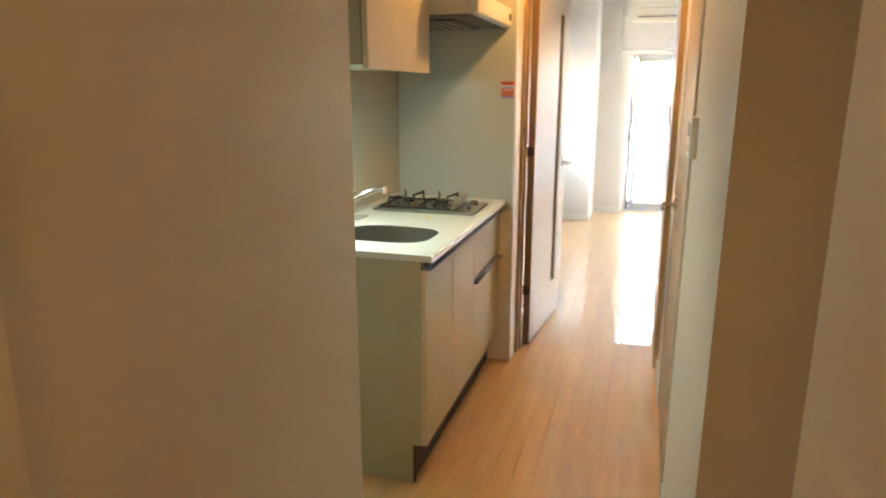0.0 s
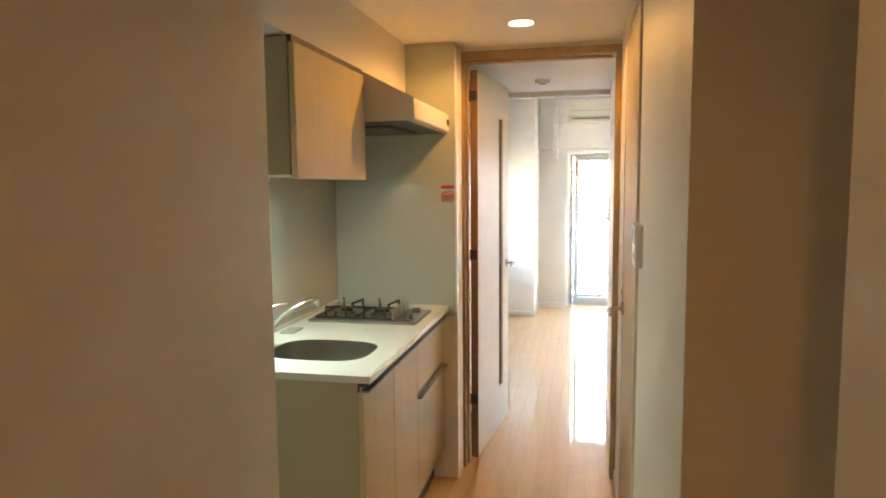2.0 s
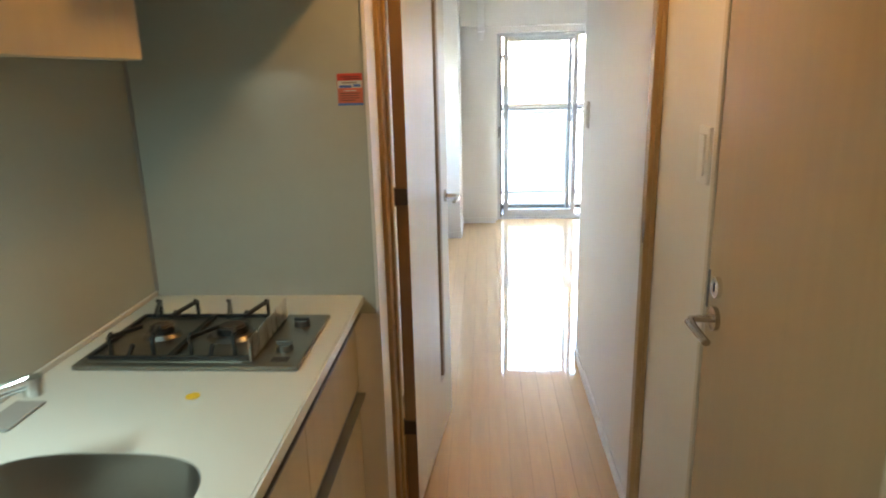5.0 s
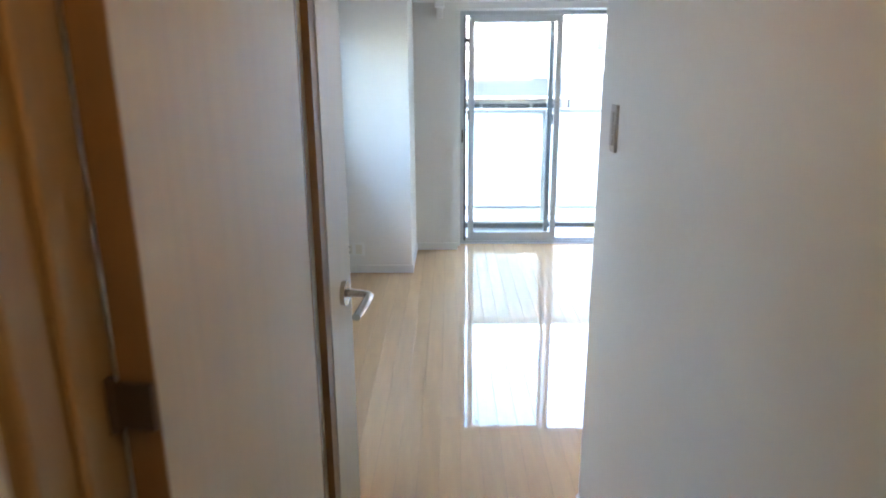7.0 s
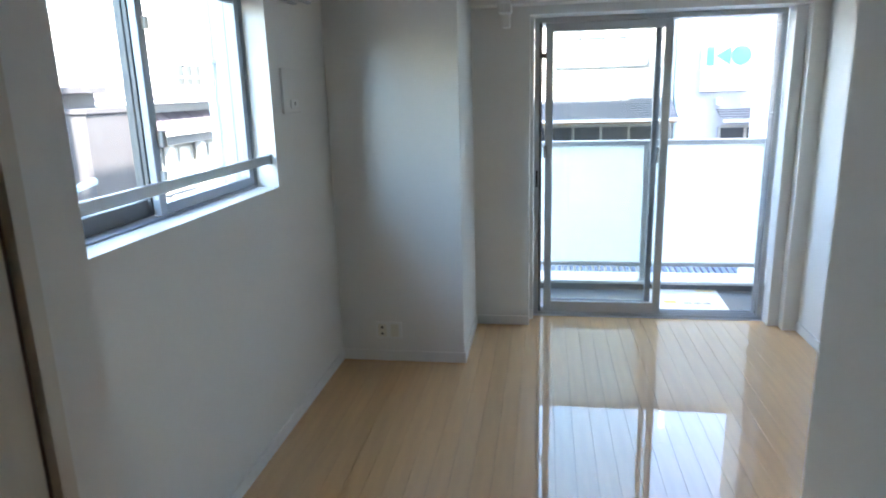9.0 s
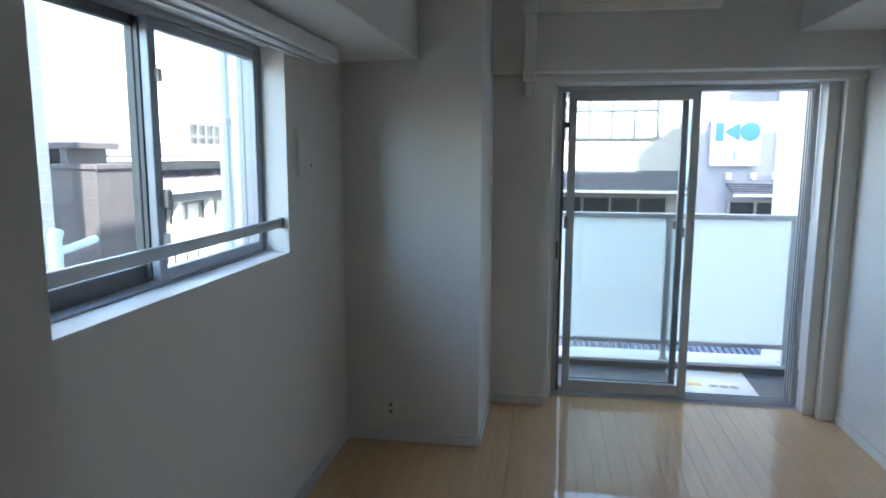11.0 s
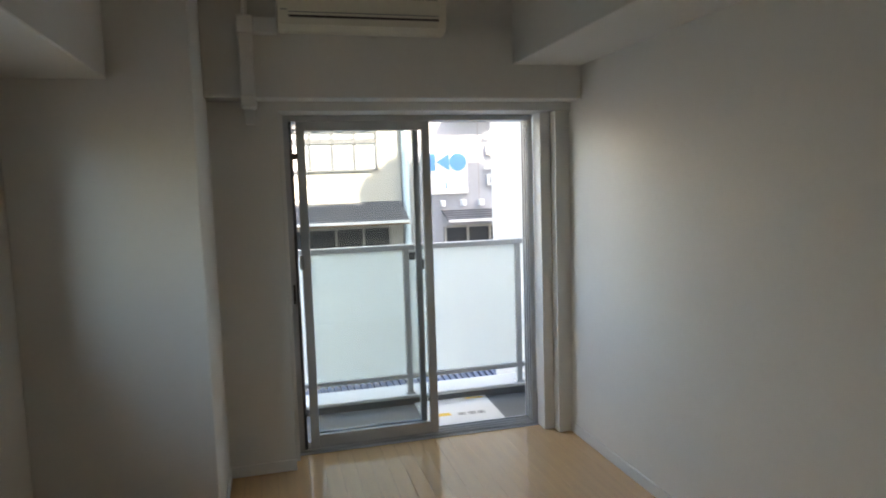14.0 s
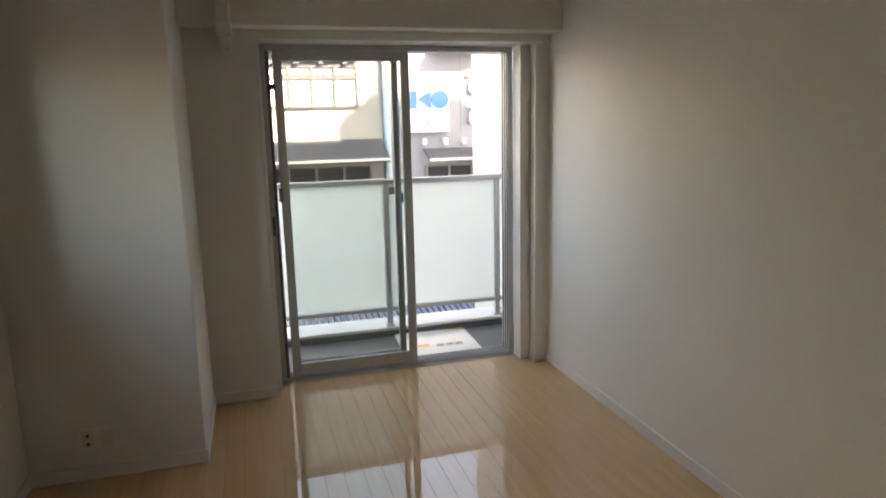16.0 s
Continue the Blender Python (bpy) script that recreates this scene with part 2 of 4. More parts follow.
def sweep(name, mat, pts, r, parent=None, label="", n=10, flat=1.0):
    bm = bmesh.new()
    add_sweep(bm, pts, r, n, flat)
    return sharp(finish(bm, name, mat, parent, label, smooth=True), 50)


def extrude(name, mat, profile, y0, y1, parent=None, label="", bevel=0.0):
    """A profile in x and z, drawn out along y."""
    bm = bmesh.new()
    a = [bm.verts.new((x, y0, z)) for x, z in profile]
    b = [bm.verts.new((x, y1, z)) for x, z in profile]
    k = len(a)
    bm.faces.new(a)
    bm.faces.new(b[::-1])
    for i in range(k):
        bm.faces.new((a[i], b[i], b[(i + 1) % k], a[(i + 1) % k]))
    if bevel:
        bmesh.ops.bevel(bm, geom=bm.edges[:], offset=bevel, segments=2, affect="EDGES")
    return finish(bm, name, mat, parent, label)


def thing(name, where, label, category, group=""):
    ob = new(name)
    ob.empty_display_size = 0.05
    ob.location = where
    return tagged(ob, label, category, group)


def local(parent, *items):
    """World corners as places in the parent's own space."""
    o = parent.location
    return [tuple(c - d for c, d in zip(p, o)) for p in items]


def pbox(name, mat, a, b, parent, label="", bevel=0.0, seg=1):
    a, b = local(parent, a, b)
    return boxes(name, mat, [(a, b)], parent, label, bevel, seg)


def structure(name, mat, items, label, bevel=0.0):
    return tagged(boxes(name, mat, items, bevel=bevel), label, kind="structure")


def beam3(bm, a, b, w, d):
    """A square bar from a to b."""
    a, b = Vector(a), Vector(b)
    m = Matrix.Translation((a + b) / 2) @ (b - a).to_track_quat("Z", "Y").to_matrix().to_4x4() @ Matrix.Diagonal((w, d, (b - a).length, 1))
    bmesh.ops.create_cube(bm, size=1.0, matrix=m)


# ---- the setting ----
HC, PC, RC = 2.07, 2.035, 2.50     # ceilings: hall, passage, room
XL, XR, XP, XK = -0.86, 1.61, 0.46, -0.89
floor = structure("floor", GAP, [((-1.1, -1.3, -0.15), (1.75, 8.08, -0.014))], "glossy pale maple strip flooring")
structure("wall_hall_west", WALL, [((-0.99, -1.3, 0), (-0.275, 1.42, HC))], "white papered wall beside the entrance")
structure("wall_kitchen_west", WALL, [((-0.99, 1.42, 0), (XK, 3.309, HC))], "white papered wall behind the kitchen")
structure("wall_kitchen_north", WALL, [((-0.99, 3.309, 0), (-0.289, 3.45, HC)), ((-0.99, 3.45, 0), (-0.292, 3.55, HC))], "white papered wall at the end of the kitchen")
structure("wall_door_head", WALL, [((-0.292, 3.45, 2.052), (0.46, 3.55, HC))], "white papered strip over the room door")
structure("wall_hall_east", WALL, [((XP, 1.39, 0), (0.56, 2.335, HC)), ((XP, 3.005, 0), (0.56, 4.81, HC)), ((XP, 2.335, 2.005), (0.56, 3.005, HC))], "white papered corridor wall with a door opening")
structure("wall_entrance_east", WALL, [((0.479, -1.3, 0), (0.60, 0.797, HC))], "white papered wall beside the entrance")
structure("wall_recess_south", WALL, [((0.60, 0.697, 0), (1.30, 0.797, HC))], "white papered wall of a side recess")
structure("wall_recess_east", WALL, [((1.30, 0.697, 0), (1.40, 1.49, HC))], "white papered end of a side recess")
structure("wall_recess_north", WALL, [((0.56, 1.39, 0), (1.30, 1.49, HC))], "white papered wall of a side recess")
structure("wall_entrance_south", WALL, [((-0.275, -1.3, 0), (0.479, -1.2, HC))], "white papered wall behind the entrance")
structure("wall_closet_end", WALL, [((-0.46, 4.787, 0), (-0.365, 4.87, PC))], "white papered end of the closet wall")
structure("wall_closet_room", WALL, [((-0.86, 4.787, 0), (-0.46, 4.87, RC))], "white papered room face of the closet")
structure("wall_closet_head", WALL, [((-0.46, 3.55, 2.005), (-0.365, 4.787, PC))], "white papered strip over the closet door")
structure("wall_closet_front", WALL, [((-0.46, 3.55, 0), (-0.365, 4.02, 2.005))], "white papered closet wall beside the passage")
structure("wall_closet_back", WALL, [((-1.0, 3.55, 0), (-0.90, 4.787, RC))], "plain closet back wall")
structure("wall_room_south", WALL, [((0.56, 4.71, 0), (XR, 4.81, RC))], "white papered wall of the room")
structure("wall_room_east", WALL, [((XR, 4.71, 0), (1.75, 8.08, RC))], "plain white papered wall")
structure("wall_room_west", WALL, [((-1.06, 4.87, 0), (XL, 8.08, 1.015)), ((-1.06, 4.87, 1.768), (XL, 8.08, RC)), ((-1.06, 4.87, 1.015), (XL, 5.37, 1.768)), ((-1.06, 6.645, 1.015), (XL, 8.08, 1.768))], "white papered wall with a window opening")
structure("wall_column", WALL, [((XL, 7.31, 0), (-0.21, 8.08, RC))], "white papered square column in the corner", bevel=0.004)
structure("wall_room_north", WALL, [((-0.21, 7.90, 0), (0.105, 8.20, RC)), ((0.105, 7.90, 1.757), (XR, 8.20, RC)), ((1.53, 7.92, 0), (XR, 8.20, 1.757))], "white papered wall round the balcony door")
structure("beam_north", WALL, [((-0.21, 7.775, 1.80), (XR, 7.90, RC))], "white papered beam over the balcony door", bevel=0.004)
structure("beam_west", WALL, [((XL, 4.87, 1.802), (-0.50, 7.31, RC))], "white papered beam over the window", bevel=0.004)
structure("beam_east", WALL, [((1.243, 4.81, 1.965), (XR, 7.775, RC))], "white papered boxed beam along the wall", bevel=0.004)
structure("beam_passage", WALL, [((-0.365, 4.80, 2.0), (XP, 4.87, RC))], "white papered drop at the room's edge", bevel=0.003)
structure("soffit_kitchen", WALL, [((XK, 1.42, 1.85), (-0.522, 3.309, HC))], "white papered soffit over the kitchen cabinets")
structure("ceiling_hall", CEIL, [((-1.0, -1.3, HC), (1.40, 3.55, HC + 0.1))], "white papered hall ceiling")
structure("ceiling_passage", CEIL, [((-0.46, 3.55, PC), (0.56, 4.80, PC + 0.1))], "white papered passage ceiling")
structure("ceiling_room", CEIL, [((-1.06, 4.70, RC), (1.75, 8.20, RC + 0.12))], "white papered room ceiling")
structure("ceiling_closet", CEIL, [((-1.0, 3.55, PC), (-0.46, 4.80, PC + 0.1))], "plain closet ceiling")

# baseboards
BB = 0.055
for a, b in (((XR - 0.008, 4.81, 0), (XR, 7.92, BB)), ((XP - 0.008, 3.565, 0), (XP, 4.81, BB)), ((XP - 0.008, 3.04, 0), (XP, 3.435, BB)), ((XP - 0.008, 1.39, 0), (XP, 2.30, BB)),
             ((XL, 4.87, 0), (XL + 0.008, 7.31, BB)), ((XL + 0.008, 7.302, 0), (-0.202, 7.31, BB)), ((-0.21, 7.31, 0), (-0.202, 7.892, BB)), ((-0.21, 7.892, 0), (0.105, 7.90, BB)),
             ((0.46, 4.81, 0), (XR - 0.008, 4.818, BB)), ((-0.365, 4.81, 0), (-0.357, 4.87, BB)), ((-0.275, -1.2, 0), (-0.267, 1.42, BB)), ((0.471, 0.797, 0), (0.479, -1.2, BB))):
    tagged(boxes("baseboard", TRIM, [(a, b)], bevel=0.0015), "low white baseboard along the wall", kind="structure")

structure("trim_entrance", TRIM, [((-0.2748, 0.50, 0), (-0.262, 0.588, 2.0))], "white casing strip on the entrance wall", 0.002)

# ---- room door and casing ----
door_frame = tagged(new("door_frame"), "tan wood door casing around the room door", kind="structure")
for nm, a, b in (("jamb", (-0.292, 3.435, 0), (-0.268, 3.57, 2.012)), ("jamb", (0.433, 3.435, 0), (0.459, 3.478, 2.012)), ("casing_bead", (0.446, 3.426, 0), (0.459, 3.4347, 2.03)), ("casing_bead", (-0.292, 3.4255, 0), (-0.2815, 3.4347, 2.03)), ("door_stop", (-0.2677, 3.485, 0), (-0.258, 3.515, 2.0)), ("head", (-0.292, 3.435, 2.012), (0.459, 3.57, 2.050)),
                 ("door_stop", (-0.268, 3.485, 2.0), (0.42, 3.515, 2.012))):
    boxes(nm, CASING, [(a, b)], door_frame, bevel=0.003)
pbox("strike_plate", NICKEL, (0.4315, 3.437, 0.95), (0.4328, 3.455, 1.01), door_frame, "small metal strike plate")
pbox("corner_trim", TRIM, (-0.2885, 3.298, 0), (-0.2795, 3.424, 2.05), door_frame, "thin white corner strip")


def lever(parent, y, z, x, side, toward):
    """A lever on a round rosette: side is the way it stands out in x, toward the way its bar points in y."""
    rose = tube("rosette", NICKEL, (x, y, z), (x + side * 0.009, y, z), 0.024, parent, "round brushed metal rosette", 24)
    handle = sweep("lever_handle", NICKEL, [(x + side * 0.008, y, z), (x + side * 0.035, y, z), (x + side * 0.050, y + toward * 0.004, z), (x + side * 0.056, y + toward * 0.016, z), (x + side * 0.057, y + toward * 0.06, z - 0.001), (x + side * 0.055, y + toward * 0.115, z - 0.003)], [0.010, 0.009, 0.009, 0.0095, 0.009, 0.008], parent, "brushed metal lever handle", 12, 0.8)
    return rose, handle


def hinge(parent, x, y, z, ax):
    bm = bmesh.new()
    add_box(bm, (x - 0.004, y - 0.016, z - 0.038), (x + 0.004, y + 0.016, z + 0.038), 0.001) if ax == "y" else add_box(bm, (x, y - 0.003, z - 0.024), (x + 0.042, y + 0.003, z + 0.024), 0.001)
    h = 0.042 if ax == "y" else 0.028
    add_tube(bm, (x, y - (0.016 if ax == "y" else 0), z - h), (x, y - (0.016 if ax == "y" else 0), z + h), 0.006, 10)
    return finish(bm, "hinge", DARK, parent, "dark bronze hinge")


room_door = thing("room_door", (-0.224, 3.553, 0.008), "open pale grained interior door with narrow glazed slit and lever", "door")
room_door.rotation_euler = (0, 0, radians(-6.2))
S0, S1 = 0.460, 0.562
boxes("leaf", LEAF, [((-0.035, 0.003, 0), (0, S0, 1.975)), ((-0.035, S1, 0), (0, 0.703, 1.975)), ((-0.035, S0, 0), (0, S1, 0.232)), ((-0.035, S0, 1.782), (0, S1, 1.975))], room_door)
boxes("slit_bead", EDGE, [((-0.034, S0 + 0.0005, 0.233), (-0.001, S0 + 0.010, 1.781))], room_door, "thin brown bead")
boxes("slit_bead", EDGE, [((-0.034, S1 - 0.030, 0.233), (-0.002, S1 - 0.0005, 1.781))], room_door, "brown wooden bead")
boxes("slit_pane", PALEGLASS, [((-0.020, S0 + 0.0105, 0.233), (-0.015, S1 - 0.0305, 1.781))], room_door, "pale frosted slit pane")
boxes("edge_band", EDGE, [((-0.0355, 0.0, 0), (0.0005, 0.0028, 1.975)), ((-0.0345, 0.7032, 0), (-0.0005, 0.7045, 1.975))], room_door, "brown edge banding")
# dark strip stands in for the shade beneath the leaf
boxes("bottom_shadow_gap", DARK, [((-0.03, 0.01, -0.006), (-0.004, 0.695, -0.0005))], room_door, "dark strip for the shadow gap under the door")
for z in (0.31, 1.06, 1.85):
    hinge(room_door, -0.040, -0.007, z, "x")
lever(room_door, 0.642, 0.945, 0, 1, -1)
lever(room_door, 0.642, 0.945, -0.035, -1, -1)

# ---- bathroom door ----
bath_frame = tagged(new("door_frame_side"), "pale thin casing around the side door", kind="structure")
for a, b in (((0.452, 2.336, 0), (0.545, 2.358, 2.0)), ((0.452, 2.985, 0), (0.545, 3.004, 2.0)), ((0.452, 2.336, 1.982), (0.545, 3.004, 2.004))):
    boxes("jamb", LEAF, [(a, b)], bath_frame, bevel=0.002)
bath_door = thing("side_door", (0.455, 2.362, 0.008), "closed tan grained side door with chrome lever and lock", "door")
boxes("leaf", TANLEAF, [((0, 0.0, 0), (0.035, 0.617, 1.97))], bath_door, bevel=0.002)
# dark strip fills the slit, shade put into its colour
boxes("edge_gap", DARK, [((0.006, 0.6172, 0), (0.030, 0.6225, 1.97))], bath_door, "dark strip for the shaded gap at the lock side")
boxes("strike_plate", ALUD, [((-0.0015, 0.606, 0.93), (0.004, 0.6168, 1.01))], bath_door, "dark metal latch plate")
lever(bath_door, 0.556, 0.925, 0, -1, -1)
tube("lock_rosette", CHROME, (0, 0.556, 0.990), (-0.009, 0.556, 0.990), 0.021, bath_door, "chrome privacy lock", 20)
boxes("lock_slot", DARK, [((-0.0098, 0.554, 0.981), (-0.0088, 0.558, 0.999))], bath_door)
for z in (0.33, 1.84):
    hinge(bath_door, 0.002, 0.004, z, "y")

# ---- closet doors behind the open room door ----
closet = thing("closet_door", (-0.372, 4.03, 0.012), "closed pale closet door in a tan frame", "door")
boxes("panel", LEAF, [((-0.03, 0.0, 0), (0, 0.725, 1.965))], closet, bevel=0.002)
boxes("frame_strip", DARKRED, [((-0.034, 0.7255, -0.01), (-0.004, 0.733, 1.985))], closet, "dark reddish edge gap")
boxes("casing_strip", LEAF, [((-0.03, 0.7335, -0.01), (0.009, 0.757, 1.99))], closet, "pale casing strip")

# ---- wall plates ----
remote = thing("bath_controller", (XP, 2.245, 1.245), "white wall controller with grey display on the corridor wall", "wall controller")
boxes("body", PLASTIC, [((-0.020, -0.062, -0.06), (0, 0.062, 0.06))], remote, bevel=0.004, seg=2)
boxes("display", LCD, [((-0.0215, -0.035, 0.005), (-0.0205, 0.045, 0.045))], remote, "grey display window")
for k in range(3):
    boxes("button", PALE, [((-0.0222, -0.035 + k * 0.03, -0.04), (-0.0204, -0.015 + k * 0.03, -0.022))], remote)


def switch_plate(name, x, y, z, side, w, h, label, rockers=1, mat=PLASTIC):
    t = thing(name, (x, y, z), label, "light switch")
    boxes("plate", mat, [((0, -w / 2, -h / 2), (side * 0.008, w / 2, h / 2))], t, bevel=0.003, seg=2)
    hh = (h - 0.03) / rockers
    for k in range(rockers):
        z0 = -h / 2 + 0.015 + k * hh
        boxes("rocker", mat, [((side * 0.008, -w * 0.24, z0 + 0.001), (side * 0.0125, w * 0.24, z0 + hh - 0.001))], t, bevel=0.0015)
    return t


switch_plate("light_switch", XP, 3.066, 1.238, -1, 0.066, 0.118, "white rocker light switch on the corridor wall")
switch_plate("room_light_switch", XP, 4.638, 1.222, -1, 0.050, 0.115, "white triple rocker switch on the passage wall", 3, PLATE)

# control box by the window and a small outlet
wall_box = thing("wall_panel", (XL, 6.835, 1.392), "white wall terminal plate with small round socket", "wall plate")
boxes("plate", WALL, [((0, -0.095, -0.09), (0.012, 0.095, 0.09))], wall_box, bevel=0.004, seg=2)
boxes("socket_face", PLASTIC, [((0.012, -0.03, -0.07), (0.018, 0.05, -0.035))], wall_box, "small white socket face", bevel=0.002)
tube("socket_hole", GREY, (0.018, 0.01, -0.052), (0.0186, 0.01, -0.052), 0.009, wall_box, "round grey socket")
outlet = thing("wall_outlet", (-0.605, 7.31, 0.168), "white double wall outlet low on the column", "outlet")
boxes("plate", PLASTIC, [((-0.07, -0.007, -0.045), (0.07, 0, 0.045))], outlet, bevel=0.003, seg=2)
boxes("socket_insert", CREAM, [((-0.055, -0.0095, -0.034), (-0.012, -0.007, 0.034))], outlet, "outlet insert", bevel=0.001)
boxes("aerial_insert", CREAM, [((0.012, -0.0095, -0.034), (0.055, -0.007, 0.034))], outlet, bevel=0.001)
for z in (-0.018, 0.016):
    tube("socket_slot", DARK, (-0.034, -0.0096, z), (-0.034, -0.0101, z), 0.007, outlet, "dark socket hole", 12)

# plate in the entrance recess
plate = thing("notice_plate", (0.748, 1.39, 1.375), "dim white plate on the recess wall", "wall plate")
boxes("plate", CREAM, [((-0.045, -0.008, -0.06), (0.045, 0, 0.06))], plate, bevel=0.003)
for z in (-0.02, 0.02):
    tube("screw", DARK, (-0.015, -0.008, z), (-0.015, -0.0095, z), 0.005, plate, "", 10)

# ---- kitchen ----
CT = 0.852
sink_c, SA, SB = Vector((-0.588, 2.405)), 0.182, 0.143


def oval(k, n, a, b, p=3.2):
    th = k * math.tau / n
    c, s_ = math.cos(th), math.sin(th)
    return math.copysign(abs(c) ** (2 / p), c) * a, math.copysign(abs(s_) ** (2 / p), s_) * b


worktop = thing("worktop", (-0.61, 2.72, CT), "white resin kitchen worktop with sink cut-out", "worktop")
bm = bmesh.new()
N = 72
x0, x1, y0, y1 = -0.888, -0.328, 2.118, 3.302
zt, zb = CT, CT - 0.022
inner, outer = [], []
for k in range(N):
    ox, oy = oval(k, N, SA, SB)
    inner.append((sink_c.x + ox, sink_c.y + oy))
    th = math.atan2(oy, ox)
    dx, dy = math.cos(th), math.sin(th)
    ts = [((x1 if dx > 0 else x0) - sink_c.x) / dx if abs(dx) > 1e-6 else 9, ((2.66 if dy > 0 else y0) - sink_c.y) / dy if abs(dy) > 1e-6 else 9]
    q = min(ts)
    outer.append((sink_c.x + dx * q, sink_c.y + dy * q))
for a in ((x0, y0), (x1, y0), (x0, 2.66), (x1, 2.66)):
    k = min(range(N), key=lambda j: (outer[j][0] - a[0]) ** 2 + (outer[j][1] - a[1]) ** 2)
    outer[k] = a
it, ot, ib, ob_ = ([bm.verts.new((*p, z)) for p in ring] for ring, z in ((inner, zt), (outer, zt), (inner, zb), (outer, zb)))
for k in range(N):
    j = (k + 1) % N
    bm.faces.new((it[k], it[j], ot[j], ot[k]))
    bm.faces.new((it[k], ib[k], ib[j], it[j]))
    bm.faces.new((ot[k], ot[j], ob_[j], ob_[k]))
add_box(bm, (x0, 2.66, zb), (x1, y1, zt))
o = worktop.location
bmesh.ops.translate(bm, verts=bm.verts[:], vec=-o)
finish(bm, "top", COUNTER, worktop)
pbox("front_lip", COUNTER, (-0.3285, 2.118, zb - 0.002), (-0.322, 3.302, zt - 0.001), worktop, "", 0.002, 2)
pbox("back_upstand", COUNTER, (-0.888, 2.118, CT), (-0.880, 3.302, CT + 0.014), worktop, "", 0.002)

sink = thing("sink", (sink_c.x, sink_c.y, CT - 0.022), "rounded stainless steel sink bowl set under the worktop", "sink")
bm = bmesh.new()
prev = None
for f_, z in ((0.998, 0.0205), (0.992, -0.002), (0.985, -0.05), (0.95, -0.125), (0.86, -0.145), (0.5, -0.150), (0.14, -0.153)):
    ring = [bm.verts.new((*oval(k, N, SA * f_, SB * f_), z)) for k in range(N)]
    if prev:
        for k in range(N):
            bm.faces.new((prev[k], prev[(k + 1) % N], ring[(k + 1) % N], ring[k]))
    prev = ring
bm.faces.new(prev)
finish(bm, "bowl", SINKSTEEL, sink, smooth=True)
tube("drain", GREY, (0, 0, -0.152), (0, 0, -0.148), 0.035, sink, "grey drain basket", 24)

tap = thing("kitchen_tap", (-0.812, 2.375, CT), "chrome single-lever kitchen tap", "tap")
tube("base", CHROME, (0, 0, 0), (0, 0, 0.012), 0.027, tap, "", 24)
tube("body", CHROME, (0, 0, 0.010), (0, 0, 0.098), 0.020, tap, "", 24, 0.018)
sweep("handle", CHROME, [(0, 0, 0.096), (0.004, 0.0, 0.125), (0.02, 0.006, 0.143), (0.05, 0.02, 0.152), (0.09, 0.038, 0.157)], [0.019, 0.019, 0.015, 0.009, 0.007], tap, "chrome lever", 12, 0.7)
sweep("spout", CHROME, [(0.005, 0.004, 0.035), (0.035, 0.018, 0.07), (0.07, 0.037, 0.11), (0.11, 0.058, 0.138), (0.15, 0.08, 0.156), (0.178, 0.094, 0.162)], 0.011, tap, "curved chrome spout", 14)
tube("aerator", CHROME, (0.182, 0.096, 0.168), (0.182, 0.096, 0.142), 0.0125, tap, "", 16)

lid = thing("grey_cover_plate", (-0.825, 2.655, CT), "small grey plastic plate on the worktop", "cover plate")
boxes("plate", GREY, [((-0.028, -0.05, 0), (0.028, 0.05, 0.006))], lid, bevel=0.002)
spot = thing("yellow_sticker", (-0.537, 2.735, CT), "small round yellow sticker on the worktop", "sticker")
tube("disc", YELLOW, (0, 0, 0), (0, 0, 0.0015), 0.013, spot, "", 16)

base = thing("base_cabinet", (-0.61, 2.72, 0), "pale wood-grain kitchen base cabinet with aluminium pulls", "cabinet")
FX = -0.348
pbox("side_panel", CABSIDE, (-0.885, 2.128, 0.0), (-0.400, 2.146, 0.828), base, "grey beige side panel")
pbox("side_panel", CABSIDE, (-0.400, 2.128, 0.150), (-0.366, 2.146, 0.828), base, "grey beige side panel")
pbox("kick_plate", DARK, (-0.420, 2.1465, 0), (-0.402, 3.299, 0.15), base, "dark recessed toe kick")
pbox("kick_end", DARK, (-0.3995, 2.1285, 0.0), (-0.392, 2.140, 0.149), base, "dark toe kick end")
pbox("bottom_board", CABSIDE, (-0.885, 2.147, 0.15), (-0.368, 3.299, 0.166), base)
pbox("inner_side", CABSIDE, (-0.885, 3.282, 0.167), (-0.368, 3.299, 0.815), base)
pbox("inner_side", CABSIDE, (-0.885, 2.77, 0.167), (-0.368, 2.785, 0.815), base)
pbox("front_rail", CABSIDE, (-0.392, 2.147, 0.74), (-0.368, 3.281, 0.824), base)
for y0, y1, z0, z1 in ((2.130, 2.452, 0.152, 0.797), (2.455, 2.783, 0.152, 0.797), (2.786, 3.297, 0.152, 0.564), (2.786, 3.297, 0.588, 0.797)):
    d = pbox("door" if z1 - z0 > 0.3 else "drawer_front", CAB, (-0.366, y0, z0), (FX, y1, z1), base, "", 0.0015)
    extrude("pull", PULL, [(-0.360 + 0.61, z1 + 0.0005), (-0.360 + 0.61, z1 + 0.018), (-0.352 + 0.61, z1 + 0.018), (-0.352 + 0.61, z1 + 0.006), (-0.330 + 0.61, z1 + 0.006), (-0.330 + 0.61, z1 + 0.0005)], y0 - 2.72, y1 - 2.72, base, "aluminium channel pull")
pbox("recess", ALUD, (-0.3678, 2.147, 0.8175), (-0.3655, 3.297, 0.826), base)

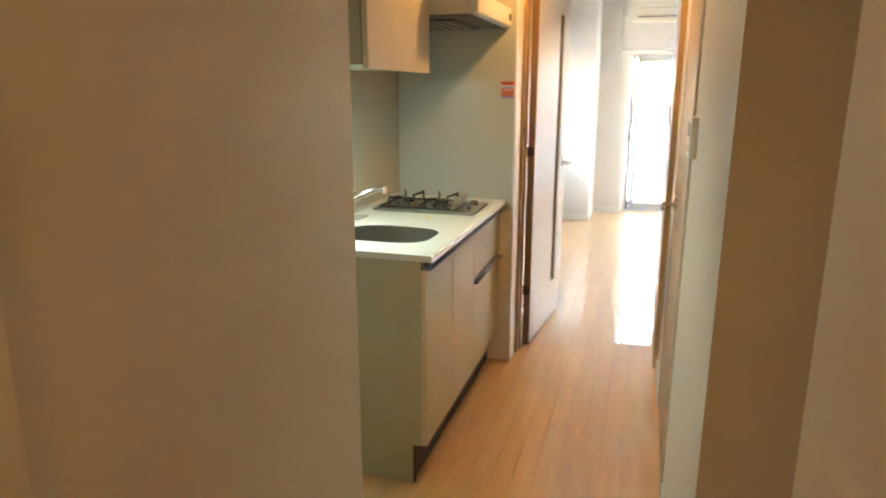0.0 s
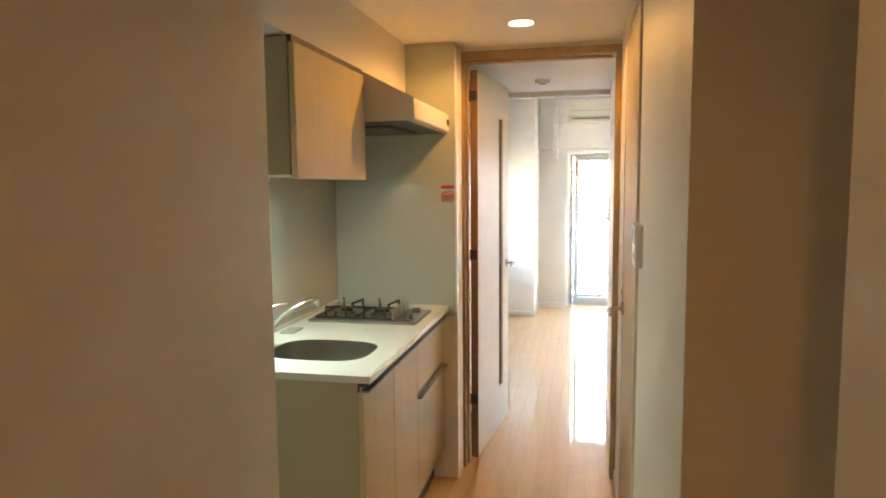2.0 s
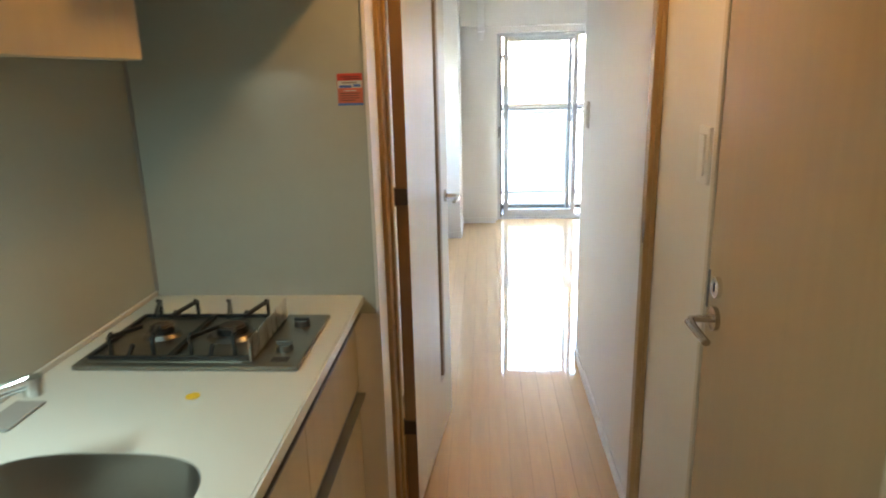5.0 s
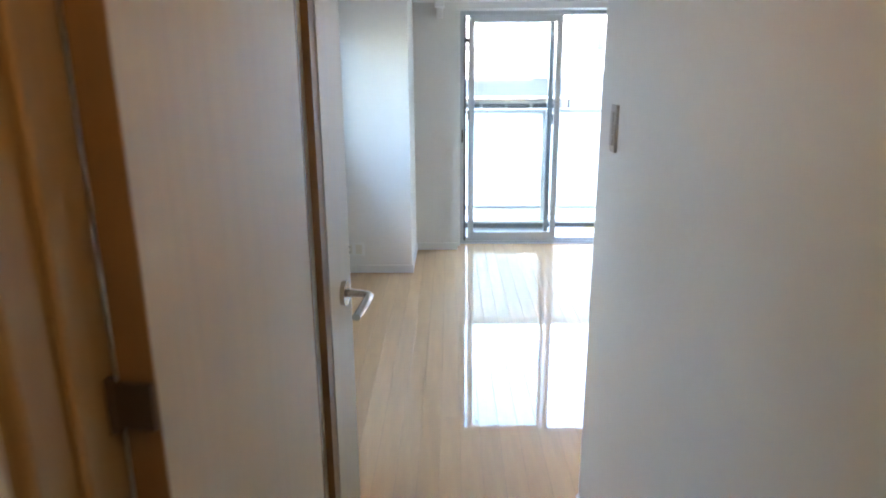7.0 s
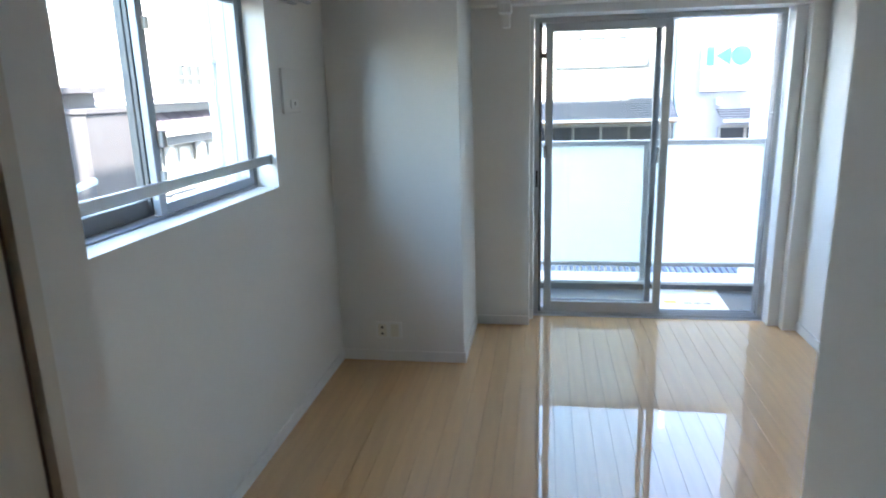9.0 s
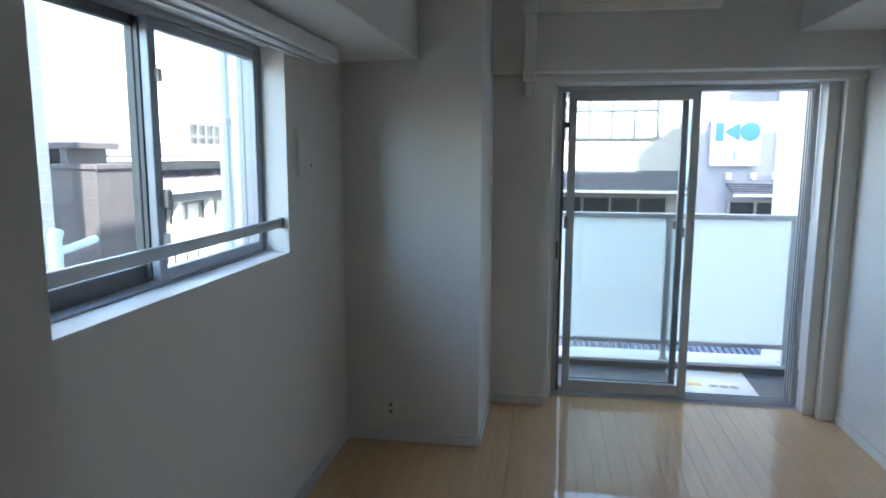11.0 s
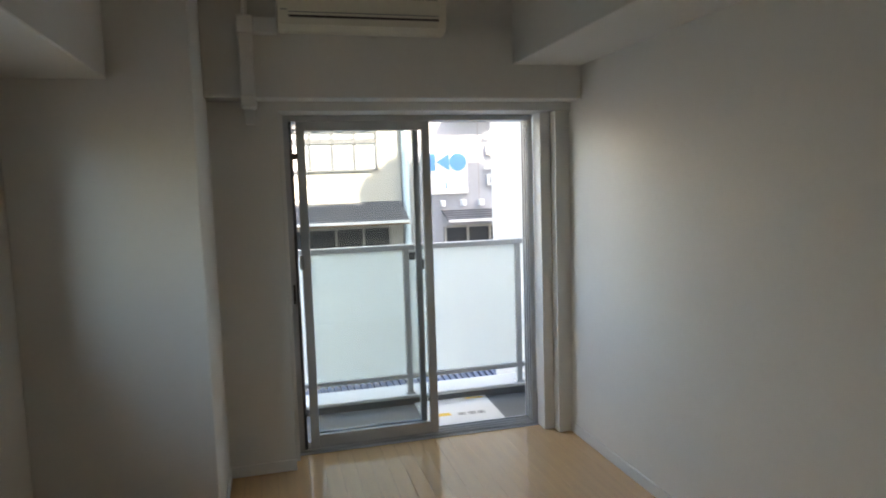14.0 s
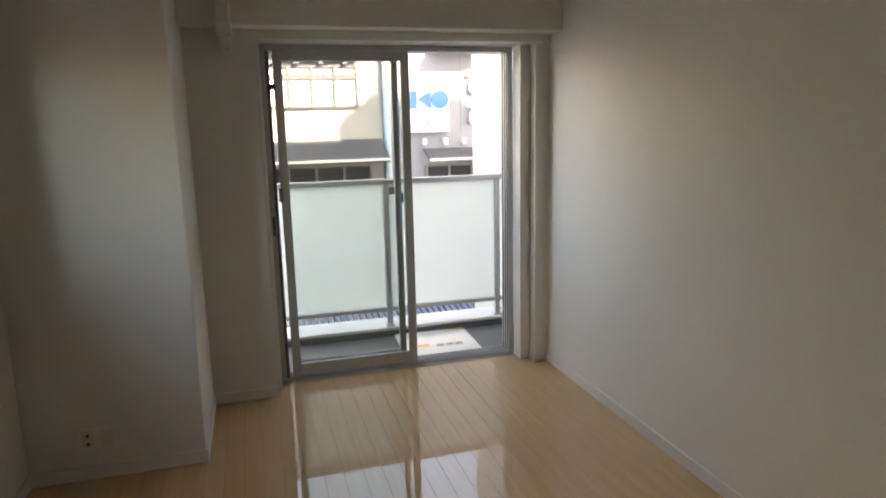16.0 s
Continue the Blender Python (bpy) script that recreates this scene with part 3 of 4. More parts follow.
# hob
hob = thing("gas_hob", (-0.602, 2.985, CT), "stainless two-burner gas hob with black grates", "hob")
hob.scale = (1, 0.88, 1)
boxes("plate", HOBSTEEL, [((-0.232, -0.165, 0), (0.232, 0.165, 0.011))], hob, bevel=0.004, seg=2)
boxes("recess_tray", HOBSTEEL, [((-0.215, -0.148, 0.011), (0.13, 0.148, 0.0135))], hob, "", bevel=0.001)
for bx, r in ((0.045, 0.047), (-0.115, 0.036)):
    b = tube("burner", BURNER, (bx, 0.01, 0.0125), (bx, 0.01, 0.022), r * 1.25, hob, "dark steel burner ring", 28, r)
    tube("burner_head", BLACK, (bx, 0.01, 0.020), (bx, 0.01, 0.036), r * 0.74, b, "black burner head", 28, r * 0.70)
    tube("burner_cap", DARK, (bx, 0.01, 0.036), (bx, 0.01, 0.040), r * 0.60, b, "dark burner cap", 28, r * 0.5)
for cx, hw in ((0.045, 0.083), (-0.125, 0.083)):
    bm = bmesh.new()
    for y in (-0.135, 0.135):
        beam3(bm, (cx - hw, y, 0.018), (cx + hw, y, 0.018), 0.007, 0.007)
    for x in (cx - hw, cx + hw):
        beam3(bm, (x, -0.135, 0.018), (x, 0.135, 0.018), 0.007, 0.007)
    for sx, sy in ((-1, -1), (-1, 1), (1, -1), (1, 1)):
        px, py = cx + sx * hw * 0.55, 0.01 + sy * 0.135 * 0.93
        beam3(bm, (px, py, 0.014), (px, py, 0.056), 0.007, 0.007)
        beam3(bm, (px, py, 0.054), (cx + sx * 0.018, 0.01 + sy * 0.035, 0.046), 0.007, 0.008)
        beam3(bm, (px, py, 0.050), (px, py - sy * 0.012, 0.060), 0.006, 0.006)
    for sy in (-1, 1):
        beam3(bm, (cx, sy * 0.135, 0.018), (cx, sy * 0.11, 0.036), 0.007, 0.007)
    finish(bm, "grate", BLACK, hob, "black enamelled pan grate")
for y in (0.083, -0.072):
    k = tube("knob", BURNER, (0.183, y, 0.010), (0.183, y, 0.024), 0.019, hob, "dark steel control knob", 20, 0.016)
    boxes("knob_grip", BURNER, [((0.166, y - 0.004, 0.024), (0.200, y + 0.004, 0.031))], k, bevel=0.001)
boxes("heat_shield", STEEL, [((0.132, -0.15, 0.0137), (0.135, 0.145, 0.062))], hob, "upright steel heat shield", bevel=0.001)
boxes("label", DARK, [((0.170, -0.14, 0.0112), (0.205, -0.115, 0.0118))], hob, "small dark label")

# splash panels
structure("splash_panel_back", SPLASH, [((XK, 2.02, CT + 0.014), (XK + 0.006, 3.303, 1.85))], "pale glossy kitchen splash panel")
structure("splash_panel_end", SPLASH, [((XK + 0.006, 3.303, 0.80), (-0.2892, 3.3085, HC - 0.004))], "pale glossy kitchen end panel")
structure("splash_joint", GREY, [((XK + 0.0065, 3.296, CT + 0.0145), (XK + 0.013, 3.3025, 1.66))], "thin metal corner joint")
sign = thing("warning_label", (-0.325, 3.303, 1.381), "small red and white caution label on the splash panel", "label")
boxes("sheet", RED, [((-0.031, -0.0012, -0.038), (0.031, 0, 0.038))], sign)
boxes("lower_sheet", SALMON, [((-0.0305, -0.0018, -0.032), (0.0305, -0.0012, 0.003))], sign, "faded red lower half")
boxes("pale_band", PALE, [((-0.030, -0.0018, 0.0035), (0.030, -0.0012, 0.021))], sign, "pale picture band")
boxes("blue_edge", BLUE, [((-0.031, -0.0018, -0.038), (0.031, -0.0012, -0.0325))], sign, "blue lower edge")
for u0, u1, z0, z1, m in ((-0.026, 0.004, 0.004, 0.010, BLUE), (0.008, 0.026, 0.006, 0.012, BLUE), (-0.02, 0.018, 0.014, 0.018, GREY)):
    boxes("picture_mark", m, [((u0, -0.0024, z0), (u1, -0.0018, z1))], sign)
for u0, u1, z in ((-0.024, 0.024, 0.029), (-0.012, 0.026, 0.024), (-0.016, 0.016, -0.004), (-0.024, 0.024, -0.010), (-0.024, 0.020, -0.0155), (-0.024, 0.022, -0.021), (-0.024, 0.012, -0.0265)):
    boxes("text_bar", DARKRED if z > 0 or z < -0.005 else PALE, [((u0, -0.0024, z), (u1, -0.0012, z + 0.0018))], sign)

# upper cabinet
upper = thing("wall_cabinet", (-0.70, 2.377, 1.455), "pale wood-grain wall cabinet over the sink", "cabinet")
boxes("carcass", CABSIDE, [((-0.183, -0.330, 0.0), (0.176, 0.277, 0.388))], upper, "grey beige carcass")
boxes("door", CAB, [((0.1785, -0.329, -0.012), (0.197, 0.276, 0.372))], upper, bevel=0.002)
# dark strip put in for the shade above the cabinet door
boxes("top_gap", DARK, [((0.176, -0.330, 0.374), (0.19, 0.277, 0.392))], upper, "dark strip for the shaded gap over the door")
under = thing("under_cabinet_light", (-0.78, 2.22, 1.455), "lit slim lamp under the wall cabinet", "lamp")
boxes("housing", PLASTIC, [((-0.04, -0.13, -0.014), (0.04, 0.13, 0))], under, bevel=0.002)
boxes("diffuser", TUBE, [((-0.03, -0.12, -0.0165), (0.03, 0.12, -0.0142))], under, "glowing diffuser")

# range hood
hood = thing("range_hood", (-0.6, 2.99, 1.66), "cream range hood with sloping front and dark underside", "range hood")
extrude("canopy", HOODW, [(-0.288, 0.185), (0.08, 0.185), (0.283, 0.082), (0.285, 0.006), (0.270, 0.0), (-0.288, 0.0)], -0.328, 0.309, hood, "", 0.003)
boxes("underside", HOODUNDER, [((-0.27, -0.315, -0.004), (0.255, 0.300, -0.0005))], hood, "dark grey underside")
boxes("filter", DARK, [((-0.20, -0.20, -0.012), (0.16, 0.22, -0.0045))], hood, "dark grease filter", bevel=0.003)
for k in range(7):
    boxes("filter_slat", GREY, [((-0.18 + k * 0.048, -0.18, -0.015), (-0.165 + k * 0.048, 0.20, -0.0122))], hood)
boxes("button", DARK, [((0.284, 0.262, 0.03), (0.290, 0.293, 0.058))], hood, "dark control button", bevel=0.002)

# ceiling fittings
down = thing("downlight", (0.043, 3.006, HC), "lit round recessed warm downlight", "ceiling light", "hall downlights")
bm = bmesh.new()
bmesh.ops.create_cone(bm, cap_ends=False, segments=40, radius1=0.053, radius2=0.043, depth=0.008, matrix=Matrix.Translation((0, 0, -0.004)))
finish(bm, "trim_ring", TRIM, down, "white trim ring", smooth=True)
tube("lens", DIFFUSER, (0, 0, -0.005), (0, 0, -0.001), 0.044, down, "glowing warm lens", 40)
# unseen copy of the fitting, added to go with the entrance fill
down_unseen = copy_thing(down, Matrix.Translation((0.057, -3.656, 0)))
det = thing("ceiling_socket", (0.049, 4.30, PC), "round white ceiling fitting in the passage", "ceiling fitting")
tube("body", CREAM, (0, 0, 0), (0, 0, -0.022), 0.048, det, "", 32, 0.040)
tube("core", GREY, (0, 0, -0.022), (0, 0, -0.026), 0.022, det, "", 24)

# ---- west window ----
def sash_frame(parent, plane, a0, a1, z0, z1, d0, d1, w, top, bottom, mat=ALU, label=""):
    """A sash in the plane x or y: its stiles, rails and pane, from a0 to a1 along the wall, d0 to d1 through it."""
    def bx(name, m, u0, u1, w0, w1, e0=d0, e1=d1, bevel=0.002):
        if plane == "y":
            return boxes(name, m, [((u0, e0, w0), (u1, e1, w1))], parent, label, bevel)
        return boxes(name, m, [((e0, u0, w0), (e1, u1, w1))], parent, label, bevel)
    bx("stile", mat, a0, a0 + w, z0, z1)
    bx("stile", mat, a1 - w, a1, z0, z1)
    bx("rail", mat, a0 + w, a1 - w, z1 - top, z1)
    bx("rail", mat, a0 + w, a1 - w, z0, z0 + bottom)
    mid = (d0 + d1) / 2
    pane = bx("pane", GLASS, a0 + w, a1 - w, z0 + bottom, z1 - top, mid - 0.002, mid + 0.002, 0)
    pane.visible_shadow = False
    return pane


WY0, WY1, WZ0, WZ1 = 5.37, 6.645, 1.015, 1.768
window_1 = tagged(new("window_1"), "two-part silver aluminium sliding window with a guard bar", kind="structure")
boxes("window_sill", TRIM, [((-0.955, WY0, WZ0), (XL + 0.004, WY1, WZ0 + 0.006))], window_1, "white window board")
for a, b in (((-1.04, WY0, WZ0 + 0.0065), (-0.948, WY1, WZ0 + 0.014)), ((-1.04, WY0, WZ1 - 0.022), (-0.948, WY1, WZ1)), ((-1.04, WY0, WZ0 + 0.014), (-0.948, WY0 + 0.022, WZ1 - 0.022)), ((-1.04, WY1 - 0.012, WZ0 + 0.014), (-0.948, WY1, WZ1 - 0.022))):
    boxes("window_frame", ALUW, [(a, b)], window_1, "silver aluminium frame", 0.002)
for x in (-0.965, -0.985, -1.02):
    boxes("track", ALUD, [((x, WY1 - 0.0125, WZ0 + 0.016), (x + 0.005, WY1 - 0.0121, WZ1 - 0.024))], window_1, "dark track line")
# sash colours darkened to look backlit against the window
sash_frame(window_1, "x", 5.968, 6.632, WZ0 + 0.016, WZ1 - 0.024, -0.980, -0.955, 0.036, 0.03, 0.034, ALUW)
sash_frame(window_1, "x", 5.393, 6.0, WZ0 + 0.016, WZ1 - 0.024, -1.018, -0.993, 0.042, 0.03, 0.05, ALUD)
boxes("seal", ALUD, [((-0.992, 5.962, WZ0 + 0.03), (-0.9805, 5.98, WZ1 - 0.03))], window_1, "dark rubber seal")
boxes("crescent_latch", PLATE, [((-0.958, 5.992, 1.235), (-0.935, 6.018, 1.285))], window_1, "dull beige crescent latch", 0.004)
for z in (1.13, 1.575):
    boxes("sash_lock", PLASTIC, [((-0.9595, 5.988, z), (-0.944, 6.012, z + 0.035))], window_1, "small white auxiliary lock", 0.003)
guard = thing("guard_bar", (-0.885, 6.0, 1.131), "flat silver guard bar across the window", "guard bar")
boxes("bar", ALU, [((-0.010, WY0 - 6.0 + 0.012, -0.017), (0.004, WY1 - 6.0 - 0.012, 0.017))], guard, bevel=0.002)
for y in (WY0 - 6.0 + 0.0005, WY1 - 6.0 - 0.0135):
    boxes("end_cap", GREY, [((-0.013, y, -0.020), (0.007, y + 0.013, 0.020))], guard, "grey end cap", 0.002)
rail = thing("curtain_rail", (-0.775, 5.9, 1.802), "white double curtain rail under the beam", "curtain rail")
boxes("cover", TRIM, [((-0.058, -0.66, -0.068), (0.058, 0.95, -0.012))], rail, "white rail cover", 0.004, 2)
for y in (-0.5, 0.2, 0.85):
    boxes("bracket", PLASTIC, [((-0.04, y, -0.0118), (0.04, y + 0.03, 0))], rail)
for x in (-0.03, 0.03):
    boxes("track", ALU, [((x - 0.008, -0.64, -0.075), (x + 0.008, 0.93, -0.0685))], rail, "shiny runner track")

# ---- balcony door ----
GX0, GX1, GZ = 0.128, 1.468, 1.755
balcony_door = tagged(new("door_balcony"), "silver aluminium sliding balcony door, half open", kind="structure")
for a, b in (((GX0, 8.085, -0.012), (GX1, 8.195, 0.018)), ((GX0, 8.085, GZ - 0.028), (GX1, 8.195, GZ)), ((GX0, 8.085, 0.018), (GX0 + 0.028, 8.195, GZ - 0.028)), ((GX1 - 0.028, 8.085, 0.018), (GX1, 8.195, GZ - 0.028))):
    boxes("door_frame", ALU, [(a, b)], balcony_door, "silver aluminium door frame", 0.002)
boxes("jamb_channel", ALUD, [((GX0 + 0.0285, 8.088, 0.019), (GX0 + 0.044, 8.19, GZ - 0.029))], balcony_door, "dark jamb channel", 0.002)
for y in (8.096, 8.128, 8.165):
    boxes("track", ALUD, [((GX1 - 0.032, y, 0.02), (GX1 - 0.028, y + 0.006, GZ - 0.03))], balcony_door, "dark track line")
    boxes("floor_track", ALU, [((GX0 + 0.03, y, 0.018), (GX1 - 0.03, y + 0.005, 0.026))], balcony_door, "raised floor track")
sash_frame(balcony_door, "y", 0.190, 0.885, 0.027, GZ - 0.03, 8.090, 8.116, 0.044, 0.045, 0.062)
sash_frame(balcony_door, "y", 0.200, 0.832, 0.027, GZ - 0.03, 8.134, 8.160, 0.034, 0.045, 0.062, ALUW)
boxes("crescent_latch", GREY, [((0.178, 8.072, 0.975), (0.200, 8.089, 1.045))], balcony_door, "dark crescent latch", 0.004)
boxes("pull_recess", DARK, [((0.138, 8.080, 0.80), (0.150, 8.0845, 0.90))], balcony_door, "dark recessed pull", 0.002)
boxes("corner_block", DARK, [((0.170, 8.078, 1.535), (0.196, 8.0895, 1.565))], balcony_door, "dark stopper", 0.002)
boxes("screen_handle", ALUD, [((0.8325, 8.140, 0.93), (0.845, 8.155, 0.985))], balcony_door, "dark sash handle", 0.002)
structure("trim_balcony_door", TRIM, [((1.470, 7.985, 0), (1.529, 8.084, 1.756)), ((0.106, 8.0, 0.0), (0.127, 8.084, 1.756))], "white lining boards of the balcony door", 0.002)
structure("door_sill", ALU, [((0.106, 8.065, -0.02), (1.529, 8.084, 0.004))], "metal threshold strip")

# ---- air conditioner with its pipe cover ----
ac = thing("air_conditioner", (0.485, 7.775, 2.075), "cream wall-mounted air conditioner over the balcony door", "air conditioner")
extrude_pts = [(0.0, 0.03), (-0.13, -0.020), (-0.185, -0.018), (-0.210, 0.01), (-0.215, 0.05), (-0.215, 0.225), (-0.19, 0.25), (0.0, 0.25)]
bm = bmesh.new()
pa = [bm.verts.new((-0.365, y, z)) for y, z in extrude_pts]
pb = [bm.verts.new((0.365, y, z)) for y, z in extrude_pts]
bm.faces.new(pa)
bm.faces.new(pb[::-1])
for i in range(len(pa)):
    bm.faces.new((pa[i], pb[i], pb[(i + 1) % len(pa)], pa[(i + 1) % len(pa)]))
bmesh.ops.bevel(bm, geom=bm.edges[:], offset=0.006, segments=2, affect="EDGES")
finish(bm, "casing", CREAM, ac)
boxes("front_panel", CREAM, [((-0.315, -0.222, 0.056), (0.325, -0.2155, 0.19))], ac, "cream front panel", 0.003)
boxes("louvre", CREAM, [((-0.315, -0.2185, 0.0), (0.325, -0.2005, 0.031))], ac, "closed cream air louvre", 0.002)
# raised strips whose colour gives the shade of the two gaps
boxes("louvre_gap", DARK, [((-0.32, -0.2165, 0.0315), (0.33, -0.2095, 0.041))], ac, "dark strip for the shade over the louvre")
boxes("panel_gap", GREY, [((-0.32, -0.2175, 0.0515), (0.33, -0.215, 0.0555))], ac, "thin grey strip for a shadow gap")
boxes("grille_slot", GREY, [((-0.315, -0.2235, 0.118), (0.325, -0.2222, 0.122))], ac, "thin air slot")
boxes("badge", GREY, [((-0.352, -0.2165, 0.06), (-0.328, -0.2152, 0.065))], ac, "small grey badge")
duct = thing("pipe_cover", (-0.02, 7.775, 2.12), "white plastic air conditioner pipe cover on the beam", "pipe cover")
boxes("elbow", PLASTIC, [((-0.036, -0.062, -0.05), (0.036, 0, 0.03))], duct, bevel=0.008, seg=2)
boxes("side_run", PLASTIC, [((0.0365, -0.058, -0.045), (0.139, 0, 0.022))], duct, bevel=0.006, seg=2)
boxes("down_run", PLASTIC, [((-0.030, -0.058, -0.318), (0.030, 0, -0.0505))], duct, bevel=0.006, seg=2)
boxes("lower_bend", PLASTIC, [((-0.034, -0.062, -0.365), (0.034, 0.06, -0.3185))], duct, bevel=0.008, seg=2)
boxes("wall_end", PLASTIC, [((-0.022, 0.0605, -0.43), (0.022, 0.124, -0.322))], duct, bevel=0.008, seg=2)
sweep("upper_pipe", PLASTIC, [(0.0, -0.03, 0.03), (0.004, -0.03, 0.09), (0.016, -0.03, 0.15), (0.02, -0.03, 0.24)], 0.013, duct, "bare white pipe end", 12)

# ---- balcony ----
structure("balcony_floor", BALCONY, [((-1.06, 8.20, -0.20), (1.76, 8.82, -0.055))], "dark grey balcony floor sheet")
structure("balcony_curb", BALCONY, [((-1.06, 8.82, -0.20), (1.76, 9.04, -0.012))], "dark balcony upstand")
structure("balcony_curb_cap", CONCRETE, [((-1.06, 8.815, -0.0118), (1.76, 9.06, 0.010))], "pale cap of the balcony upstand", 0.004)
structure("balcony_side_wall", CONCRETE, [((1.762, 8.20, -0.2), (1.92, 9.65, 2.6))], "white rendered wall at the balcony's end")
railing = thing("balcony_railing", (0.5, 8.865, 0.010), "silver balcony railing with frosted white panels", "railing")
pbox("top_rail", ALU, (-1.05, 8.838, 0.972), (1.758, 8.892, 1.006), railing, "", 0.005, 2)
pbox("bottom_rail", ALU, (-1.05, 8.848, 0.112), (1.758, 8.882, 0.142), railing, "", 0.003)
for x in (-0.85, 0.02, 0.885, 1.662):
    pst = pbox("post", ALU, (x - 0.019, 8.846, 0.0105), (x + 0.019, 8.884, 0.9715), railing, "", 0.003)
    pbox("post_foot", ALU, (x - 0.030, 8.836, 0.0102), (x + 0.030, 8.894, 0.024), railing, "", 0.002)
for xa, xb in ((-0.83, 0.0), (0.04, 0.864), (0.906, 1.642)):
    pbox("panel", FROST, (xa, 8.862, 0.1425), (xb, 8.868, 0.9715), railing, "frosted white panel")
pbox("label_plate", ALUD, (0.905, 8.8365, 0.905), (0.965, 8.8455, 0.955), railing, "small grey plate")

mat_board = thing("balcony_board", (1.135, 8.535, -0.055), "white printed board lying on the balcony floor", "board")
mat_board.rotation_euler = (0, 0, radians(-2))
boxes("sheet", PLASTIC, [((-0.245, -0.29, 0), (0.245, 0.29, 0.008))], mat_board, bevel=0.002)
for k, (u, v, w, h, m) in enumerate(((-0.15, -0.03, 0.085, 0.05, YELLOW), (-0.20, -0.05, 0.05, 0.03, PALE), (-0.02, -0.04, 0.05, 0.05, GREY), (0.045, -0.04, 0.05, 0.05, GREY), (0.105, -0.04, 0.05, 0.05, GREY), (0.10, 0.25, 0.12, 0.022, YELLOW))):
    bm = bmesh.new()
    if m is GREY:
        for j in range(3):
            add_box(bm, (u, v + j * 0.017, 0.0081), (u + w, v + j * 0.017 + 0.007, 0.0092))
        add_box(bm, (u + w * 0.45, v, 0.0081), (u + w * 0.55, v + 0.045, 0.0094))
    else:
        add_box(bm, (u, v, 0.0081), (u + w, v + h, 0.0092), 0.0004)
    finish(bm, "print", m, mat_board, "faded printed mark")

# ---- outside ----
ground = structure("ground", ASPHALT, [((-900, -900, -6.2), (900, 900, -6.0))], "grey asphalt ground far below")
# unseen storeys and roof steps added, sized to shade the house opposite
structure("own_building", CONCRETE, [((-1.06, -8.0, 2.63), (8.4, 8.19, 10.75)), ((8.4, -8.0, 2.63), (20.0, 8.19, 10.75)), ((8.43, 7.9, 10.75), (8.67, 8.19, 11.5)), ((8.67, 7.9, 10.75), (8.91, 8.19, 11.68)), ((8.91, 7.9, 10.75), (9.15, 8.19, 11.86)), ((9.15, 7.9, 10.75), (20.0, 8.19, 12.0)), ((1.93, -8.0, -6.0), (14.0, 8.19, 2.62)), ((-1.06, -8.0, -6.0), (1.92, 8.19, -0.21)), ((-1.06, -8.0, -0.2), (1.92, -1.31, 2.62))], "rendered apartment building with unseen roof steps added to cast shade")
neighbour = thing("neighbour_building", (-7.5, 0.0, -6.0), "pale tiled neighbouring building close to the window", "building")
boxes("wall", CONCRETE, [((-1.5, 1.5, 0), (1.5, 11.6, 12.0))], neighbour)
for k in range(40):
    boxes("tile_course", FACADE_D, [((1.5005, 9.5, 4.0 + k * 0.20), (1.508, 11.61, 4.19 + k * 0.20))], neighbour)


def window_unit(parent, x, y, z, w, h, plane, cols, rows, glass, frame=FACADE_C, t=0.05):
    """A window proud of a facade: frame bars and panes, each pane a part."""
    def put(name, mat, u0, u1, z0, z1, d):
        if plane == "y":
            return boxes(name, mat, [((x + u0, y - d, z + z0), (x + u1, y, z + z1))], parent)
        return boxes(name, mat, [((x, y + u0, z + z0), (x + d, y + u1, z + z1))], parent)
    cw, rh = w / cols, h / rows
    for c in range(cols):
        for r in range(rows):
            put("pane", glass, c * cw + t / 2, (c + 1) * cw - t / 2, r * rh + t / 2, (r + 1) * rh - t / 2, 0.02)
    for c in range(cols + 1):
        put("frame_bar", frame, c * cw - t / 2, c * cw + t / 2, 0, h, 0.06)
    for r in range(rows + 1):
        put("frame_bar", frame, t / 2, w - t / 2, r * rh - t / 2, r * rh + t / 2, 0.055)


shop = thing("cream_house", (-1.5, 18.0, -6.0), "cream rendered house across the street with slate awning", "house")
def at(o, *pts):
    return [tuple(c - d for c, d in zip(p, o.location)) for p in pts]
boxes("wall", FACADE_A, [at(shop, (-4.0, 18.0, -6.0), (2.68, 26.0, 4.6))], shop)
win = tagged(new("window"), "white paned window")
win.parent = shop
win.location = (0.42 + 1.5, 0, 1.74 + 6.0)
window_unit(win, 0, -0.001, 0, 1.76, 0.55, "y", 4, 1, PALEGLASS, ROOF, 0.045)
win2 = tagged(new("window"), "white paned upper lights under a darkened lintel")
win2.parent = shop
win2.location = (0.42 + 1.5, 0, 2.34 + 6.0)
window_unit(win2, 0, -0.001, 0, 1.76, 0.17, "y", 4, 1, PALEGLASS, ROOF, 0.05)
for k in range(4):
    boxes("lintel_bracket", ROOF, [at(shop, (0.50 + k * 0.47, 17.88, 2.55), (0.60 + k * 0.47, 17.969, 2.80))], shop)
# band coloured dark for the shade under the eave
boxes("lintel_band", ROOF, [at(shop, (0.40, 17.97, 2.535), (2.20, 17.999, 2.80))], shop, "lintel band darkened as if shaded")
# slab added above the view to cast shade on the band
boxes("shade_slab", FACADE_C, [at(shop, (-1.0, 17.70, 2.801), (2.3, 17.999, 2.90))], shop, "white slab added over the window to shade the lintel")
bm = bmesh.new()
